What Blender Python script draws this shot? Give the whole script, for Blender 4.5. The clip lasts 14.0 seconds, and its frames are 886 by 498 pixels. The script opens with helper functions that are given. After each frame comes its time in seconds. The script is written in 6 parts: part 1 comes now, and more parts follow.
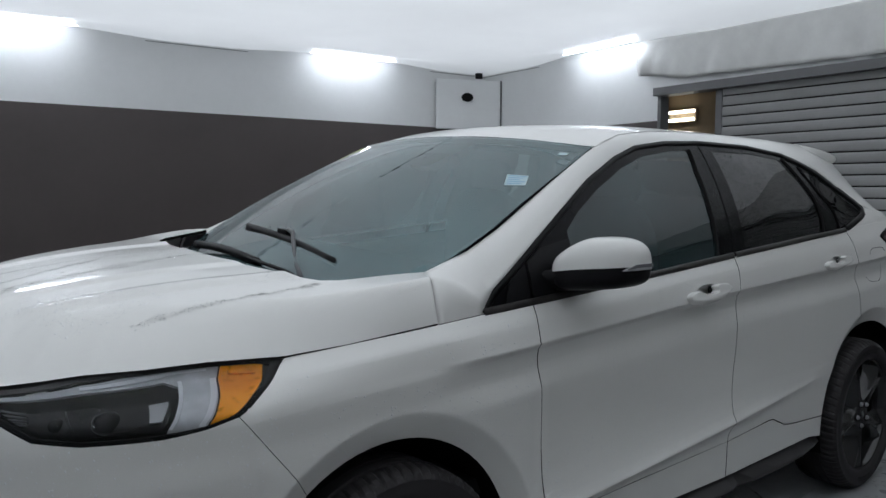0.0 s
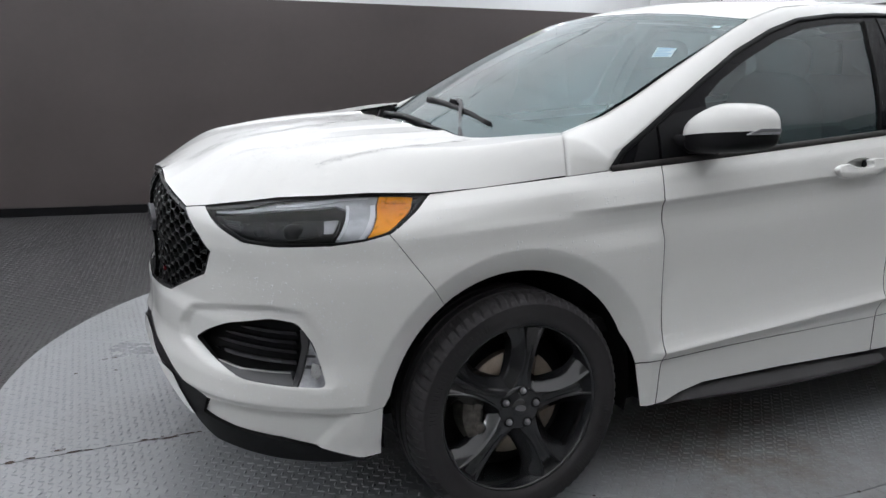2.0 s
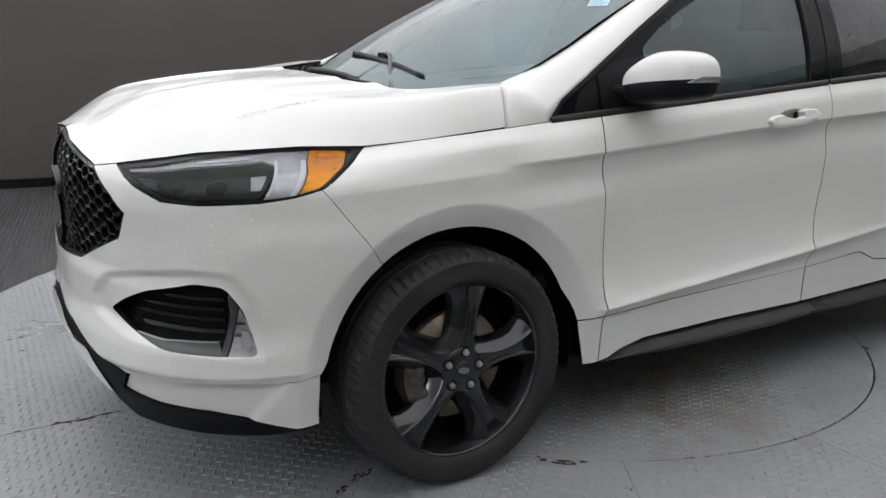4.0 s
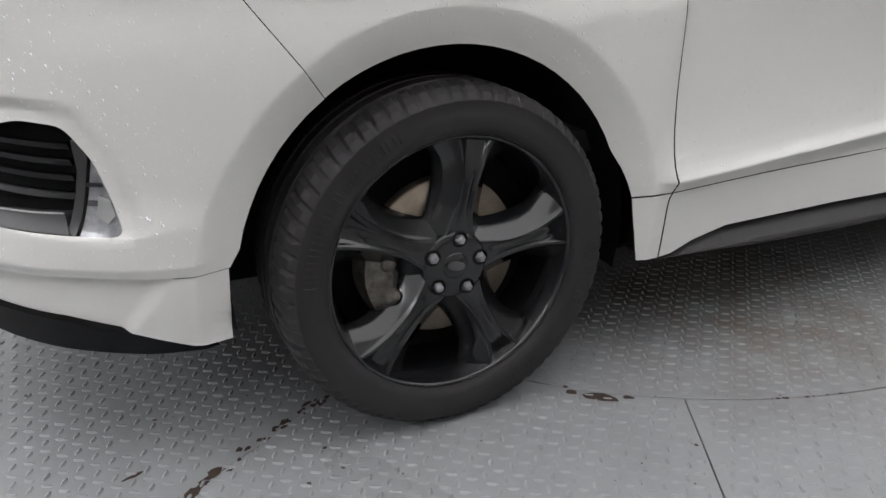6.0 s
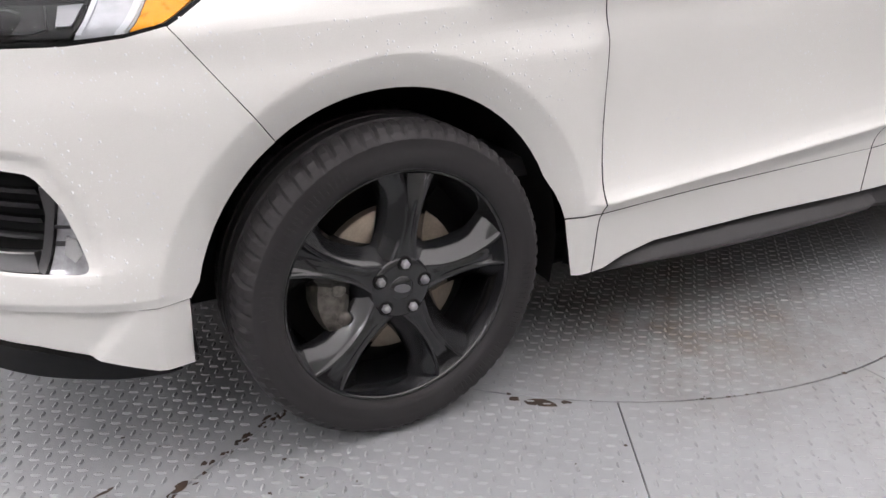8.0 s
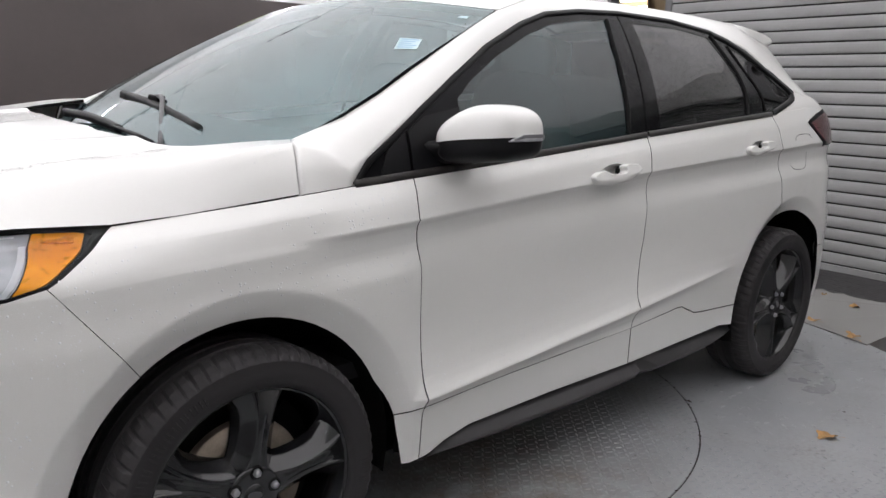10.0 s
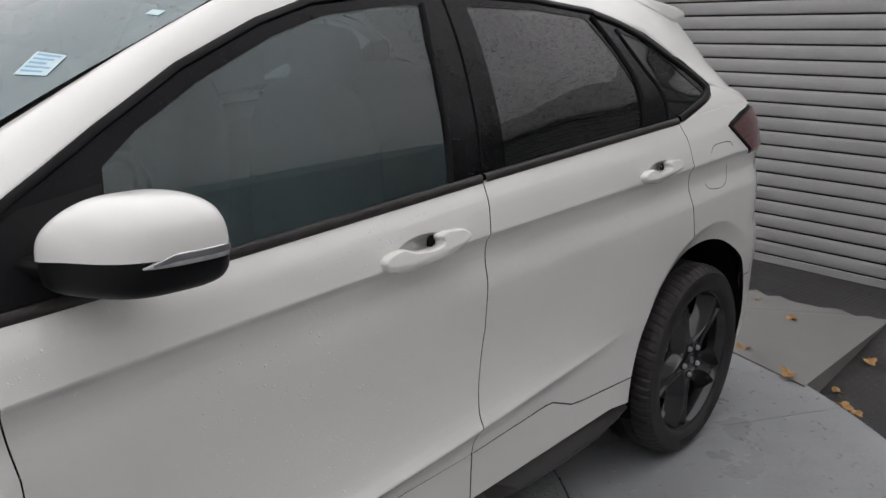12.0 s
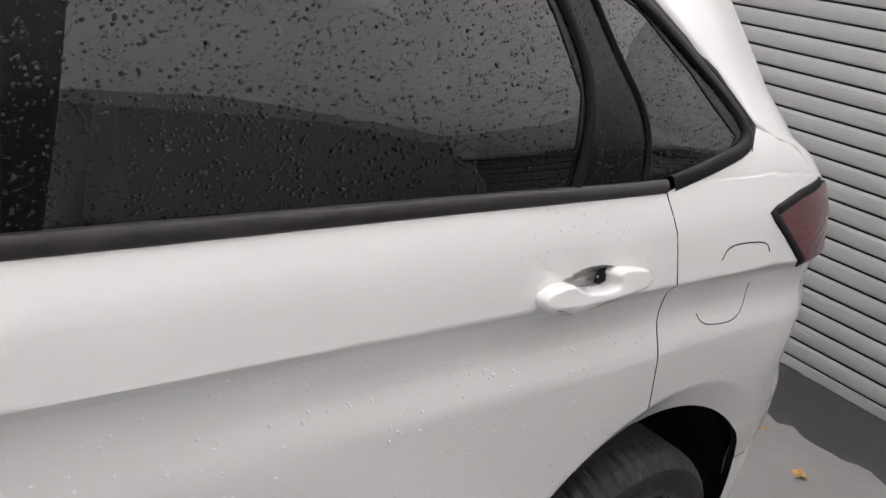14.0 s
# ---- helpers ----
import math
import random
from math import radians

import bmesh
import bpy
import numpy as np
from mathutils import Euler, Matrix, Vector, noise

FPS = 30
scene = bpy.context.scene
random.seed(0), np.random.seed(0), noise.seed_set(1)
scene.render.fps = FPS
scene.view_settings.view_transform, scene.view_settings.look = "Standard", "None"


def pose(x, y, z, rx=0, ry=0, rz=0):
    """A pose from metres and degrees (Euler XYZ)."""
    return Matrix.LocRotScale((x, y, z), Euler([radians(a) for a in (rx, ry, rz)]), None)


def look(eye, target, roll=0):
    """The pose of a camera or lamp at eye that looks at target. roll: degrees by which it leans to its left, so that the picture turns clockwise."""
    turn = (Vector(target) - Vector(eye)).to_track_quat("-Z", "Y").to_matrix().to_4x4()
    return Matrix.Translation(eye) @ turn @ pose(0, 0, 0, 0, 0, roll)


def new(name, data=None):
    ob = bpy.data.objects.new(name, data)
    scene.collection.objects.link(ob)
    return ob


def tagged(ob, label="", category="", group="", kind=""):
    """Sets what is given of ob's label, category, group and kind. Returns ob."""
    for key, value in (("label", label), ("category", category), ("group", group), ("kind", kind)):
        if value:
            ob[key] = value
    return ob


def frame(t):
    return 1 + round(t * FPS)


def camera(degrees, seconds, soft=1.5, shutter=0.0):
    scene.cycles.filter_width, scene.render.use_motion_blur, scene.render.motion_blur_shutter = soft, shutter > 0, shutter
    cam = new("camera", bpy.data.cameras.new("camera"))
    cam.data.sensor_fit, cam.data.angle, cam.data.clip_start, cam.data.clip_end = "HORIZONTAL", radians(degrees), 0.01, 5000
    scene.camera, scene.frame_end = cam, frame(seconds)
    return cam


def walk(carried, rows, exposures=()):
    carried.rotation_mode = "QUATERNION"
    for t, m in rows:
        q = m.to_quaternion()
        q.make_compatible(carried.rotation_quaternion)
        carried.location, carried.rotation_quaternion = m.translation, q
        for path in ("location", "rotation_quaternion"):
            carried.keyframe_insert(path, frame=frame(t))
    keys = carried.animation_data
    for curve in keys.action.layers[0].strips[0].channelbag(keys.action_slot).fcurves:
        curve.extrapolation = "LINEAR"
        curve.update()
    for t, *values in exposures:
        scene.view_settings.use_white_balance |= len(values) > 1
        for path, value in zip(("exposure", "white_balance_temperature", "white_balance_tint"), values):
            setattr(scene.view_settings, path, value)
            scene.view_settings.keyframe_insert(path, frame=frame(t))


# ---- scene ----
cam = camera(58.6, 14.0)
PATH = [
    (0, (-1.194, -2.479, 1.442), (0.102, -0.963, 1.299), 0.4),
    (0.5, (-0.986, -2.621, 1.44), (0.1, -0.973, 1.114), -0.6),
    (1, (-0.885, -2.854, 1.419), (0.105, -1.175, 0.973), -0.1),
    (1.5, (-0.936, -3.013, 1.415), (-0.026, -1.289, 0.968), 0.9),
    (2, (-1.191, -2.94, 1.351), (-0.38, -1.156, 0.952), 0.5),
    (2.3, (-1.324, -2.876, 1.317), (-0.537, -1.08, 0.921), 0.5),
    (2.5, (-1.359, -2.861, 1.299), (-0.569, -1.069, 0.897), 0.2),
    (3, (-1.333, -2.867, 1.291), (-0.362, -1.171, 0.87), 0.6),
    (5.3, (-0.848, -2.523, 1.172), (0.076, -0.859, 0.557), -0.1),
    (5.5, (-0.786, -2.444, 1.137), (0.079, -0.769, 0.468), 0.2),
    (6, (-0.681, -2.226, 1.009), (0.144, -0.569, 0.25), 0.8),
    (6.5, (-0.648, -2.143, 0.911), (0.15, -0.509, 0.079), 0.8),
    (7, (-0.63, -2.144, 0.913), (0.159, -0.529, 0.035), 0.8),
    (7.5, (-0.647, -2.194, 0.966), (0.15, -0.591, 0.073), 0.9),
    (8, (-0.688, -2.336, 1.123), (0.21, -0.725, 0.349), 0.6),
    (8.5, (-0.719, -2.477, 1.26), (0.367, -0.889, 0.715), 1.8),
    (8.7, (-0.776, -2.496, 1.285), (0.431, -0.959, 0.86), 2.8),
    (10.8, (-0.9, -2.503, 1.358), (0.526, -1.148, 0.995), 0.8),
    (11, (-0.679, -2.461, 1.36), (0.772, -1.126, 1.024), 0.5),
    (11.5, (-0.269, -2.321, 1.369), (1.181, -0.985, 1.035), 0.4),
    (12, (0.178, -2.131, 1.538), (1.591, -0.813, 1.023), 0.6),
    (12.5, (0.593, -2.102, 1.55), (2.001, -0.834, 0.909), 1.1),
    (13, (0.949, -1.883, 1.534), (2.217, -0.492, 0.858), 3.0),
    (13.5, (1.306, -1.555, 1.514), (2.61, -0.208, 0.819), 8.4),
    (14, (1.542, -1.551, 1.488), (2.887, -0.202, 0.88), 14.1),
]
walk(cam, [(t, look(eye, target, roll)) for t, eye, target, roll in PATH],
     [(0.0, -0.28, 5950, 9), (0.5, 0.06, 6020, 10), (1.0, 0.32, 6080, 10), (1.5, 0.5, 6150, 11), (2.5, 0.62, 6300, 12), (3.0, 0.68, 6350, 12), (5.5, 0.82, 6450, 12), (6.0, 1.1, 6500, 13), (6.5, 1.66, 6550, 14), (7.5, 1.78, 6600, 16), (8.0, 1.66, 6650, 18), (8.6, 1.62, 6700, 19), (10.8, 0.55, 6400, 14), (12.0, 0.58, 6500, 15), (12.5, 0.93, 6530, 16), (13.0, 1.15, 6550, 16), (14.0, 1.17, 6550, 17)])

# ---- light ----
ROOM = pose(0, 0, 0, 0, 0, -6.6)
FLOOR_Z, CEIL_Z, BAND_Z = -0.12, 3.15, 2.36
U0, U1, V0, V1 = -5.4, 6.16, -3.65, 6.82

world = bpy.data.worlds.new("world")
scene.world = world
world.use_nodes = True
world.node_tree.nodes["Background"].inputs[0].default_value = (0.55, 0.6, 0.65, 1)
world.node_tree.nodes["Background"].inputs[1].default_value = 0.3
LAMP_W = 560.0

# ---- materials ----
def mat_new(name):
    m = bpy.data.materials.new(name)
    m.use_nodes = True
    nt = m.node_tree
    return m, nt, nt.nodes["Principled BSDF"]


def ramp(nt, src, stops):
    r = nt.nodes.new("ShaderNodeValToRGB")
    e = r.color_ramp.elements
    while len(e) < len(stops):
        e.new(0.5)
    for k, (p, c) in zip(e, stops):
        k.position, k.color = p, (*c, 1) if len(c) == 3 else c
    nt.links.new(src, r.inputs[0])
    return r.outputs[0]


def coords(nt, scale=(1, 1, 1), rot=(0, 0, 0), which="Object"):
    tc = nt.nodes.new("ShaderNodeTexCoord")
    mp = nt.nodes.new("ShaderNodeMapping")
    mp.inputs["Scale"].default_value = scale
    mp.inputs["Rotation"].default_value = rot
    nt.links.new(tc.outputs[which], mp.inputs[0])
    return mp.outputs[0]


def tex(nt, kind, scale, vec=None, detail=4.0, rough=0.55):
    n = nt.nodes.new("ShaderNodeTex" + kind)
    n.inputs["Scale"].default_value = scale
    if kind == "Noise":
        n.inputs["Detail"].default_value, n.inputs["Roughness"].default_value = detail, rough
    if vec is not None:
        nt.links.new(vec, n.inputs["Vector"])
    return n


def bump(nt, src, strength, dist, bsdf, prev=None):
    b = nt.nodes.new("ShaderNodeBump")
    b.inputs["Strength"].default_value, b.inputs["Distance"].default_value = strength, dist
    nt.links.new(src, b.inputs["Height"])
    if prev is not None:
        nt.links.new(prev, b.inputs["Normal"])
    nt.links.new(b.outputs[0], bsdf.inputs["Normal"])
    return b.outputs[0]


def plain(name, col, rough=0.5, metal=0.0, coat=0.0, spread=0.12, scale=6.0, grain=0.0, grain_scale=300.0, spec=0.5):
    """A surface with mottling at two scales and, where asked, fine relief."""
    m, nt, b = mat_new(name)
    v = coords(nt)
    n1, n2 = tex(nt, "Noise", scale, v), tex(nt, "Noise", scale * 14, v)
    mx = nt.nodes.new("ShaderNodeMath")
    mx.operation = "MULTIPLY_ADD"
    mx.inputs[1].default_value = 0.35
    nt.links.new(n2.outputs[0], mx.inputs[0])
    nt.links.new(n1.outputs[0], mx.inputs[2])
    lo, hi = [c * (1 - spread) for c in col], [min(1, c * (1 + spread)) for c in col]
    nt.links.new(ramp(nt, mx.outputs[0], [(0.4, lo), (0.95, hi)]), b.inputs["Base Color"])
    nt.links.new(ramp(nt, mx.outputs[0], [(0.4, [max(0.02, rough * 0.8)] * 3), (0.95, [min(1, rough * 1.2)] * 3)]), b.inputs["Roughness"])
    b.inputs["Metallic"].default_value = metal
    b.inputs["Coat Weight"].default_value = coat
    b.inputs["Coat Roughness"].default_value = 0.03
    b.inputs["Specular IOR Level"].default_value = spec
    if grain:
        bump(nt, tex(nt, "Noise", grain_scale, v, 2).outputs[0], grain, 0.001, b)
    return m


def glass(name, tint, ior=1.5, rough=0.0, fog=0.0):
    """Clear pane; fog is the share covered by a thin film of condensation."""
    m, nt, b = mat_new(name)
    nt.nodes.remove(b)
    out = nt.nodes["Material Output"]
    tr, gl, mx, fr = (nt.nodes.new("ShaderNode" + k) for k in ("BsdfTransparent", "BsdfGlossy", "MixShader", "Fresnel"))
    tr.inputs[0].default_value = (*tint, 1)
    gl.inputs["Roughness"].default_value = rough
    fr.inputs[0].default_value = ior
    clear = tr.outputs[0]
    if fog:
        df, mf = nt.nodes.new("ShaderNodeBsdfDiffuse"), nt.nodes.new("ShaderNodeMixShader")
        df.inputs[0].default_value = (0.42, 0.72, 0.76, 1)
        v = coords(nt, (1, 1, 0.6), (0.3, 0.5, 0.2))
        cloud = ramp(nt, tex(nt, "Noise", 1.7, v, 3, 0.5).outputs[0], [(0.30, [fog * 0.35] * 3), (0.70, [fog * 1.5] * 3)])
        nt.links.new(cloud, mf.inputs[0])
        nt.links.new(clear, mf.inputs[1])
        nt.links.new(df.outputs[0], mf.inputs[2])
        clear = mf.outputs[0]
    nt.links.new(fr.outputs[0], mx.inputs[0])
    nt.links.new(clear, mx.inputs[1])
    nt.links.new(gl.outputs[0], mx.inputs[2])
    nt.links.new(mx.outputs[0], out.inputs[0])
    return m


def glow(name, col, strength):
    m, nt, b = mat_new(name)
    b.inputs["Emission Color"].default_value = (*col, 1)
    b.inputs["Emission Strength"].default_value = strength
    b.inputs["Base Color"].default_value = (0.8, 0.8, 0.8, 1)
    return m


PAINT, nt, b = mat_new("pearl_white_paint")
v = coords(nt)
nt.links.new(ramp(nt, tex(nt, "Noise", 900, v, 1).outputs[0], [(0.3, (0.77, 0.765, 0.735)), (0.7, (0.82, 0.815, 0.79))]), b.inputs["Base Color"])
nt.links.new(ramp(nt, tex(nt, "Noise", 2.0, v).outputs[0], [(0.3, (0.30, 0.30, 0.30)), (0.7, (0.42, 0.42, 0.42))]), b.inputs["Roughness"])
b.inputs["Coat Weight"].default_value, b.inputs["Coat Roughness"].default_value = 0.8, 0.04
BLACK_TRIM = plain("black_plastic", (0.008, 0.008, 0.009), 0.42, grain=0.15, spec=0.14)
PILLAR = plain("pillar_gloss_black", (0.005, 0.005, 0.006), 0.14, 0, 0.0, 0.2, spec=0.09)
GLOSS_BLACK = plain("gloss_black_paint", (0.011, 0.011, 0.0125), 0.16, 0, 0.45, 0.2, spec=0.5)
GRILLE = plain("grille_plastic", (0.006, 0.006, 0.0065), 0.28, spec=0.22)
DARK = plain("near_black_parts_and_gap_shade", (0.010, 0.010, 0.010), 0.9, spec=0.1)
BELT = plain("weathered_belt_rubber", (0.030, 0.027, 0.026), 0.42, grain=0.3, grain_scale=160, spread=0.5, scale=30, spec=0.4)
RUBBER = plain("tyre_rubber", (0.031, 0.029, 0.0305), 0.6, grain=0.2, spec=0.28)
WALL_WHITE = plain("white_wall_paint", (0.82, 0.83, 0.83), 0.6, spread=0.04, scale=1.2)
WALL_BOUNCE = plain("near_wall_bounce_grey", (0.46, 0.455, 0.445), 0.6, spread=0.06, scale=1.2)
RAMP_GREY = plain("worn_ramp_paint", (0.24, 0.237, 0.228), 0.5, spread=0.16, scale=3.0)
WALL_DARK = plain("dark_brown_wall", (0.078, 0.064, 0.062), 0.45, spread=0.12, scale=0.9)
# translucent, so that the lamp added overhead makes the sheet glow
CEIL, nt, b = mat_new("translucent_ceiling_sheet")
v = coords(nt)
tone = ramp(nt, tex(nt, "Noise", 0.7, v).outputs[0], [(0.3, (0.74, 0.75, 0.76)), (0.7, (0.80, 0.81, 0.82))])
tl, mx = nt.nodes.new("ShaderNodeBsdfTranslucent"), nt.nodes.new("ShaderNodeMixShader")
nt.links.new(tone, b.inputs["Base Color"])
nt.links.new(tone, tl.inputs[0])
b.inputs["Roughness"].default_value = 0.4
mx.inputs[0].default_value = 0.5
nt.links.new(b.outputs[0], mx.inputs[1])
nt.links.new(tl.outputs[0], mx.inputs[2])
nt.links.new(mx.outputs[0], nt.nodes["Material Output"].inputs[0])
STEEL = plain("brushed_steel", (0.6, 0.59, 0.57), 0.35, 1.0)
CHROME = plain("chrome", (0.75, 0.75, 0.76), 0.12, 1.0)
SATIN_TRIM = plain("satin_grey_trim", (0.30, 0.30, 0.31), 0.35, 0.6, spread=0.1)
FOG_TRIM = plain("dark_satin_trim", (0.075, 0.075, 0.078), 0.35, 0.3, spread=0.1)
GREY_TRIM = plain("grey_plastic", (0.10, 0.10, 0.105), 0.4)
DISC = plain("brake_disc_iron", (0.30, 0.25, 0.20), 0.42, 0.6, spread=0.35, scale=14)
ALU = plain("cast_aluminium", (0.13, 0.118, 0.105), 0.5, 0.5, spread=0.75, scale=45)
AMBER = plain("amber_lens", (1.0, 0.37, 0.003), 0.3, 0.35, 0.0, spread=0.07, scale=60, spec=0.4)
RED = plain("red_lens", (0.10, 0.006, 0.009), 0.15, 0, 0.5, spread=0.4, scale=30)
GUIDE_EDGE = plain("frosted_guide_edge", (0.80, 0.82, 0.85), 0.3)
LIGHT_GUIDE = plain("frosted_light_guide", (0.56, 0.58, 0.61), 0.22, 0.05, 0.8, spread=0.22, scale=25)
FOG_CHROME = plain("satin_reflector", (0.66, 0.66, 0.68), 0.2, 0.4, spread=0.3, scale=70)
LENS = glass("clear_lens", (0.95, 0.96, 0.97), 1.36)
WINDSHIELD = glass("windshield_glass", (0.36, 0.43, 0.44), 1.65, fog=0.15)
FRONT_GLASS = glass("front_window_glass", (0.18, 0.22, 0.225), 1.6, fog=0.06)
PRIVACY = glass("privacy_glass", (0.05, 0.05, 0.055), 1.66)
TURN_PLATE = plain("grey_floor_paint", (0.314, 0.324, 0.333), 0.45, spread=0.10, scale=2.5)
nt = TURN_PLATE.node_tree
b = nt.nodes["Principled BSDF"]
base = b.inputs["Base Color"].links[0].from_socket
v = coords(nt)
dirt = ramp(nt, tex(nt, "Noise", 1.3, v, 8, 0.65).outputs[0], [(0.52, (0, 0, 0)), (0.72, (0.75, 0.75, 0.75))])
fine = ramp(nt, tex(nt, "Noise", 55, v, 6, 0.7).outputs[0], [(0.42, (0, 0, 0)), (0.66, (1, 1, 1))])
mul = nt.nodes.new("ShaderNodeMath")
mul.operation = "MULTIPLY"
nt.links.new(dirt, mul.inputs[0])
nt.links.new(fine, mul.inputs[1])
mxc = nt.nodes.new("ShaderNodeMix")
mxc.data_type = "RGBA"
nt.links.new(mul.outputs[0], mxc.inputs[0])
nt.links.new(base, mxc.inputs[6])
mxc.inputs[7].default_value = (0.15, 0.125, 0.095, 1)
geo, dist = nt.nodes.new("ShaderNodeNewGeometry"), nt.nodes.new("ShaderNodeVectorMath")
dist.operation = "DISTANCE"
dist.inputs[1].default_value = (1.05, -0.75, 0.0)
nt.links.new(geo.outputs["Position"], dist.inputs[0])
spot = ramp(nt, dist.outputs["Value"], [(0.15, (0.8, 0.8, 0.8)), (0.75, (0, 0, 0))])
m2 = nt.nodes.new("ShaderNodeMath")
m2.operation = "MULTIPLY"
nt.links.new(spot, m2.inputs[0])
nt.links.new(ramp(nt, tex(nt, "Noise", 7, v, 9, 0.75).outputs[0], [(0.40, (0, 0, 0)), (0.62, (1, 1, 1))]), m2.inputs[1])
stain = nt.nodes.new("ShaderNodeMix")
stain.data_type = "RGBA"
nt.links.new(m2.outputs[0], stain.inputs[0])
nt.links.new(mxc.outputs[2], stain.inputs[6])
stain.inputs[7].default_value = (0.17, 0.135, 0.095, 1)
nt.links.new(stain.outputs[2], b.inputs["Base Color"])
nt.links.new(ramp(nt, tex(nt, "Noise", 1.1, v, 5).outputs[0], [(0.35, (0.26, 0.26, 0.26)), (0.65, (0.48, 0.48, 0.48))]), b.inputs["Roughness"])
bump(nt, fine, 0.12, 0.001, b)
FLOOR_DARK = plain("dark_floor_paint", (0.042, 0.040, 0.041), 0.5, spread=0.3, scale=2)
DOOR_GREY = plain("roller_door_paint", (0.31, 0.31, 0.307), 0.45, spread=0.08, scale=3)
FRAME_GREY = plain("grey_steel_frame", (0.16, 0.16, 0.165), 0.5)
CLOTH = plain("white_tarpaulin", (0.86, 0.86, 0.84), 0.55, spread=0.06)
TAN = plain("tan_wall", (0.32, 0.25, 0.17), 0.6)
LAMP = glow("led_lamp", (0.96, 0.98, 1.0), 48)
TUBE = glow("fluorescent_tube", (1.0, 0.93, 0.75), 12)
CLAD = plain("sill_plastic", (0.030, 0.0285, 0.030), 0.42, grain=0.2, spec=0.45)
NAVY = plain("navy_enamel", (0.01, 0.015, 0.05), 0.2, 0, 0.8)
STICKER_BLUE = plain("pale_blue_print", (0.20, 0.40, 0.58), 0.5)
STICKER = plain("pale_sticker", (0.52, 0.66, 0.70), 0.5)
YELLOW = plain("pale_yellow_strip", (0.55, 0.60, 0.20), 0.5)
FABRIC = plain("dark_cabin_cloth", (0.035, 0.036, 0.038), 0.85, grain=0.3, spec=0.2)
LEAF = plain("dry_leaf", (0.42, 0.24, 0.09), 0.7, spread=0.4, scale=30)
SEAM = plain("dark_seam", (0.010, 0.009, 0.008), 0.9, spec=0.1)
RUST = plain("rust", (0.045, 0.028, 0.018), 0.9, spread=0.5, scale=40)

from mathutils.geometry import tessellate_polygon

# ---- mesh helpers ----
def mesh_of(name, verts, faces, mat, smooth=True, edge=None):
    me = bpy.data.meshes.new(name)
    me.from_pydata([tuple(v) for v in verts], [], faces)
    me.materials.append(mat)
    # faces flagged in edge turn near-black, which paints the shade inside gaps
    if edge is not None:
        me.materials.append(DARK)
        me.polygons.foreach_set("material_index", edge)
    if smooth:
        me.polygons.foreach_set("use_smooth", [True] * len(me.polygons))
    me.update()
    return me


def add(name, data, parent=None, label="", m=None):
    ob = new(name, data)
    if parent is not None:
        ob.parent = parent
    if m is not None:
        ob.matrix_basis = m
    if label:
        tagged(ob, label)
    return ob


def thing(name, label, category, m=None, group="", kind=""):
    ob = new(name)
    if m is not None:
        ob.matrix_basis = m
    return tagged(ob, label, category, group, kind)


def from_bm(name, bm, mat, smooth=True):
    me = bpy.data.meshes.new(name)
    bm.normal_update()
    bm.to_mesh(me)
    bm.free()
    me.materials.append(mat)
    if smooth:
        me.polygons.foreach_set("use_smooth", [True] * len(me.polygons))
    return me


def box_mesh(name, size, mat, bevel=0.0, centre=(0, 0, 0)):
    bm = bmesh.new()
    bmesh.ops.create_cube(bm, size=1.0, matrix=Matrix.Translation(centre) @ Matrix.Diagonal((*size, 1)))
    if bevel:
        bmesh.ops.bevel(bm, geom=bm.edges[:], offset=bevel, segments=2, profile=0.5, affect="EDGES")
    return from_bm(name, bm, mat, False)


def revolve(name, prof, mat, n=64, axis="Y", close=False):
    """prof: (radius, depth) pairs, turned about the y axis."""
    verts, faces = [], []
    for k in range(n):
        a = 2 * math.pi * k / n
        for r, d in prof:
            verts.append((r * math.cos(a), d, r * math.sin(a)))
    m = len(prof)
    for k in range(n):
        k2 = (k + 1) % n
        for j in range(m - 1 if not close else m):
            j2 = (j + 1) % m
            faces.append((k * m + j, k2 * m + j, k2 * m + j2, k * m + j2))
    return mesh_of(name, verts, faces, mat)


def loft(rows, closed=False):
    """Faces between rows of points with equal counts."""
    verts, faces = [p for r in rows for p in r], []
    n = len(rows[0])
    for i in range(len(rows) - 1):
        for j in range(n if closed else n - 1):
            j2 = (j + 1) % n
            faces.append((i * n + j, (i + 1) * n + j, (i + 1) * n + j2, i * n + j2))
    return verts, faces


def tube(name, pts, r, mat, n=8):
    rows = []
    for i, p in enumerate(pts):
        a, b = Vector(pts[max(0, i - 1)]), Vector(pts[min(len(pts) - 1, i + 1)])
        d = (b - a).normalized()
        u = d.orthogonal().normalized() if abs(d.z) > 0.95 else d.cross(Vector((0, 0, 1))).normalized()
        w = d.cross(u)
        rows.append([tuple(Vector(p) + r * (math.cos(t) * u + math.sin(t) * w)) for t in [2 * math.pi * k / n for k in range(n)]])
    v, f = loft(rows, True)
    f += [tuple(range(n)), tuple(range(len(v) - 1, len(v) - n - 1, -1))]
    return mesh_of(name, v, f, mat)


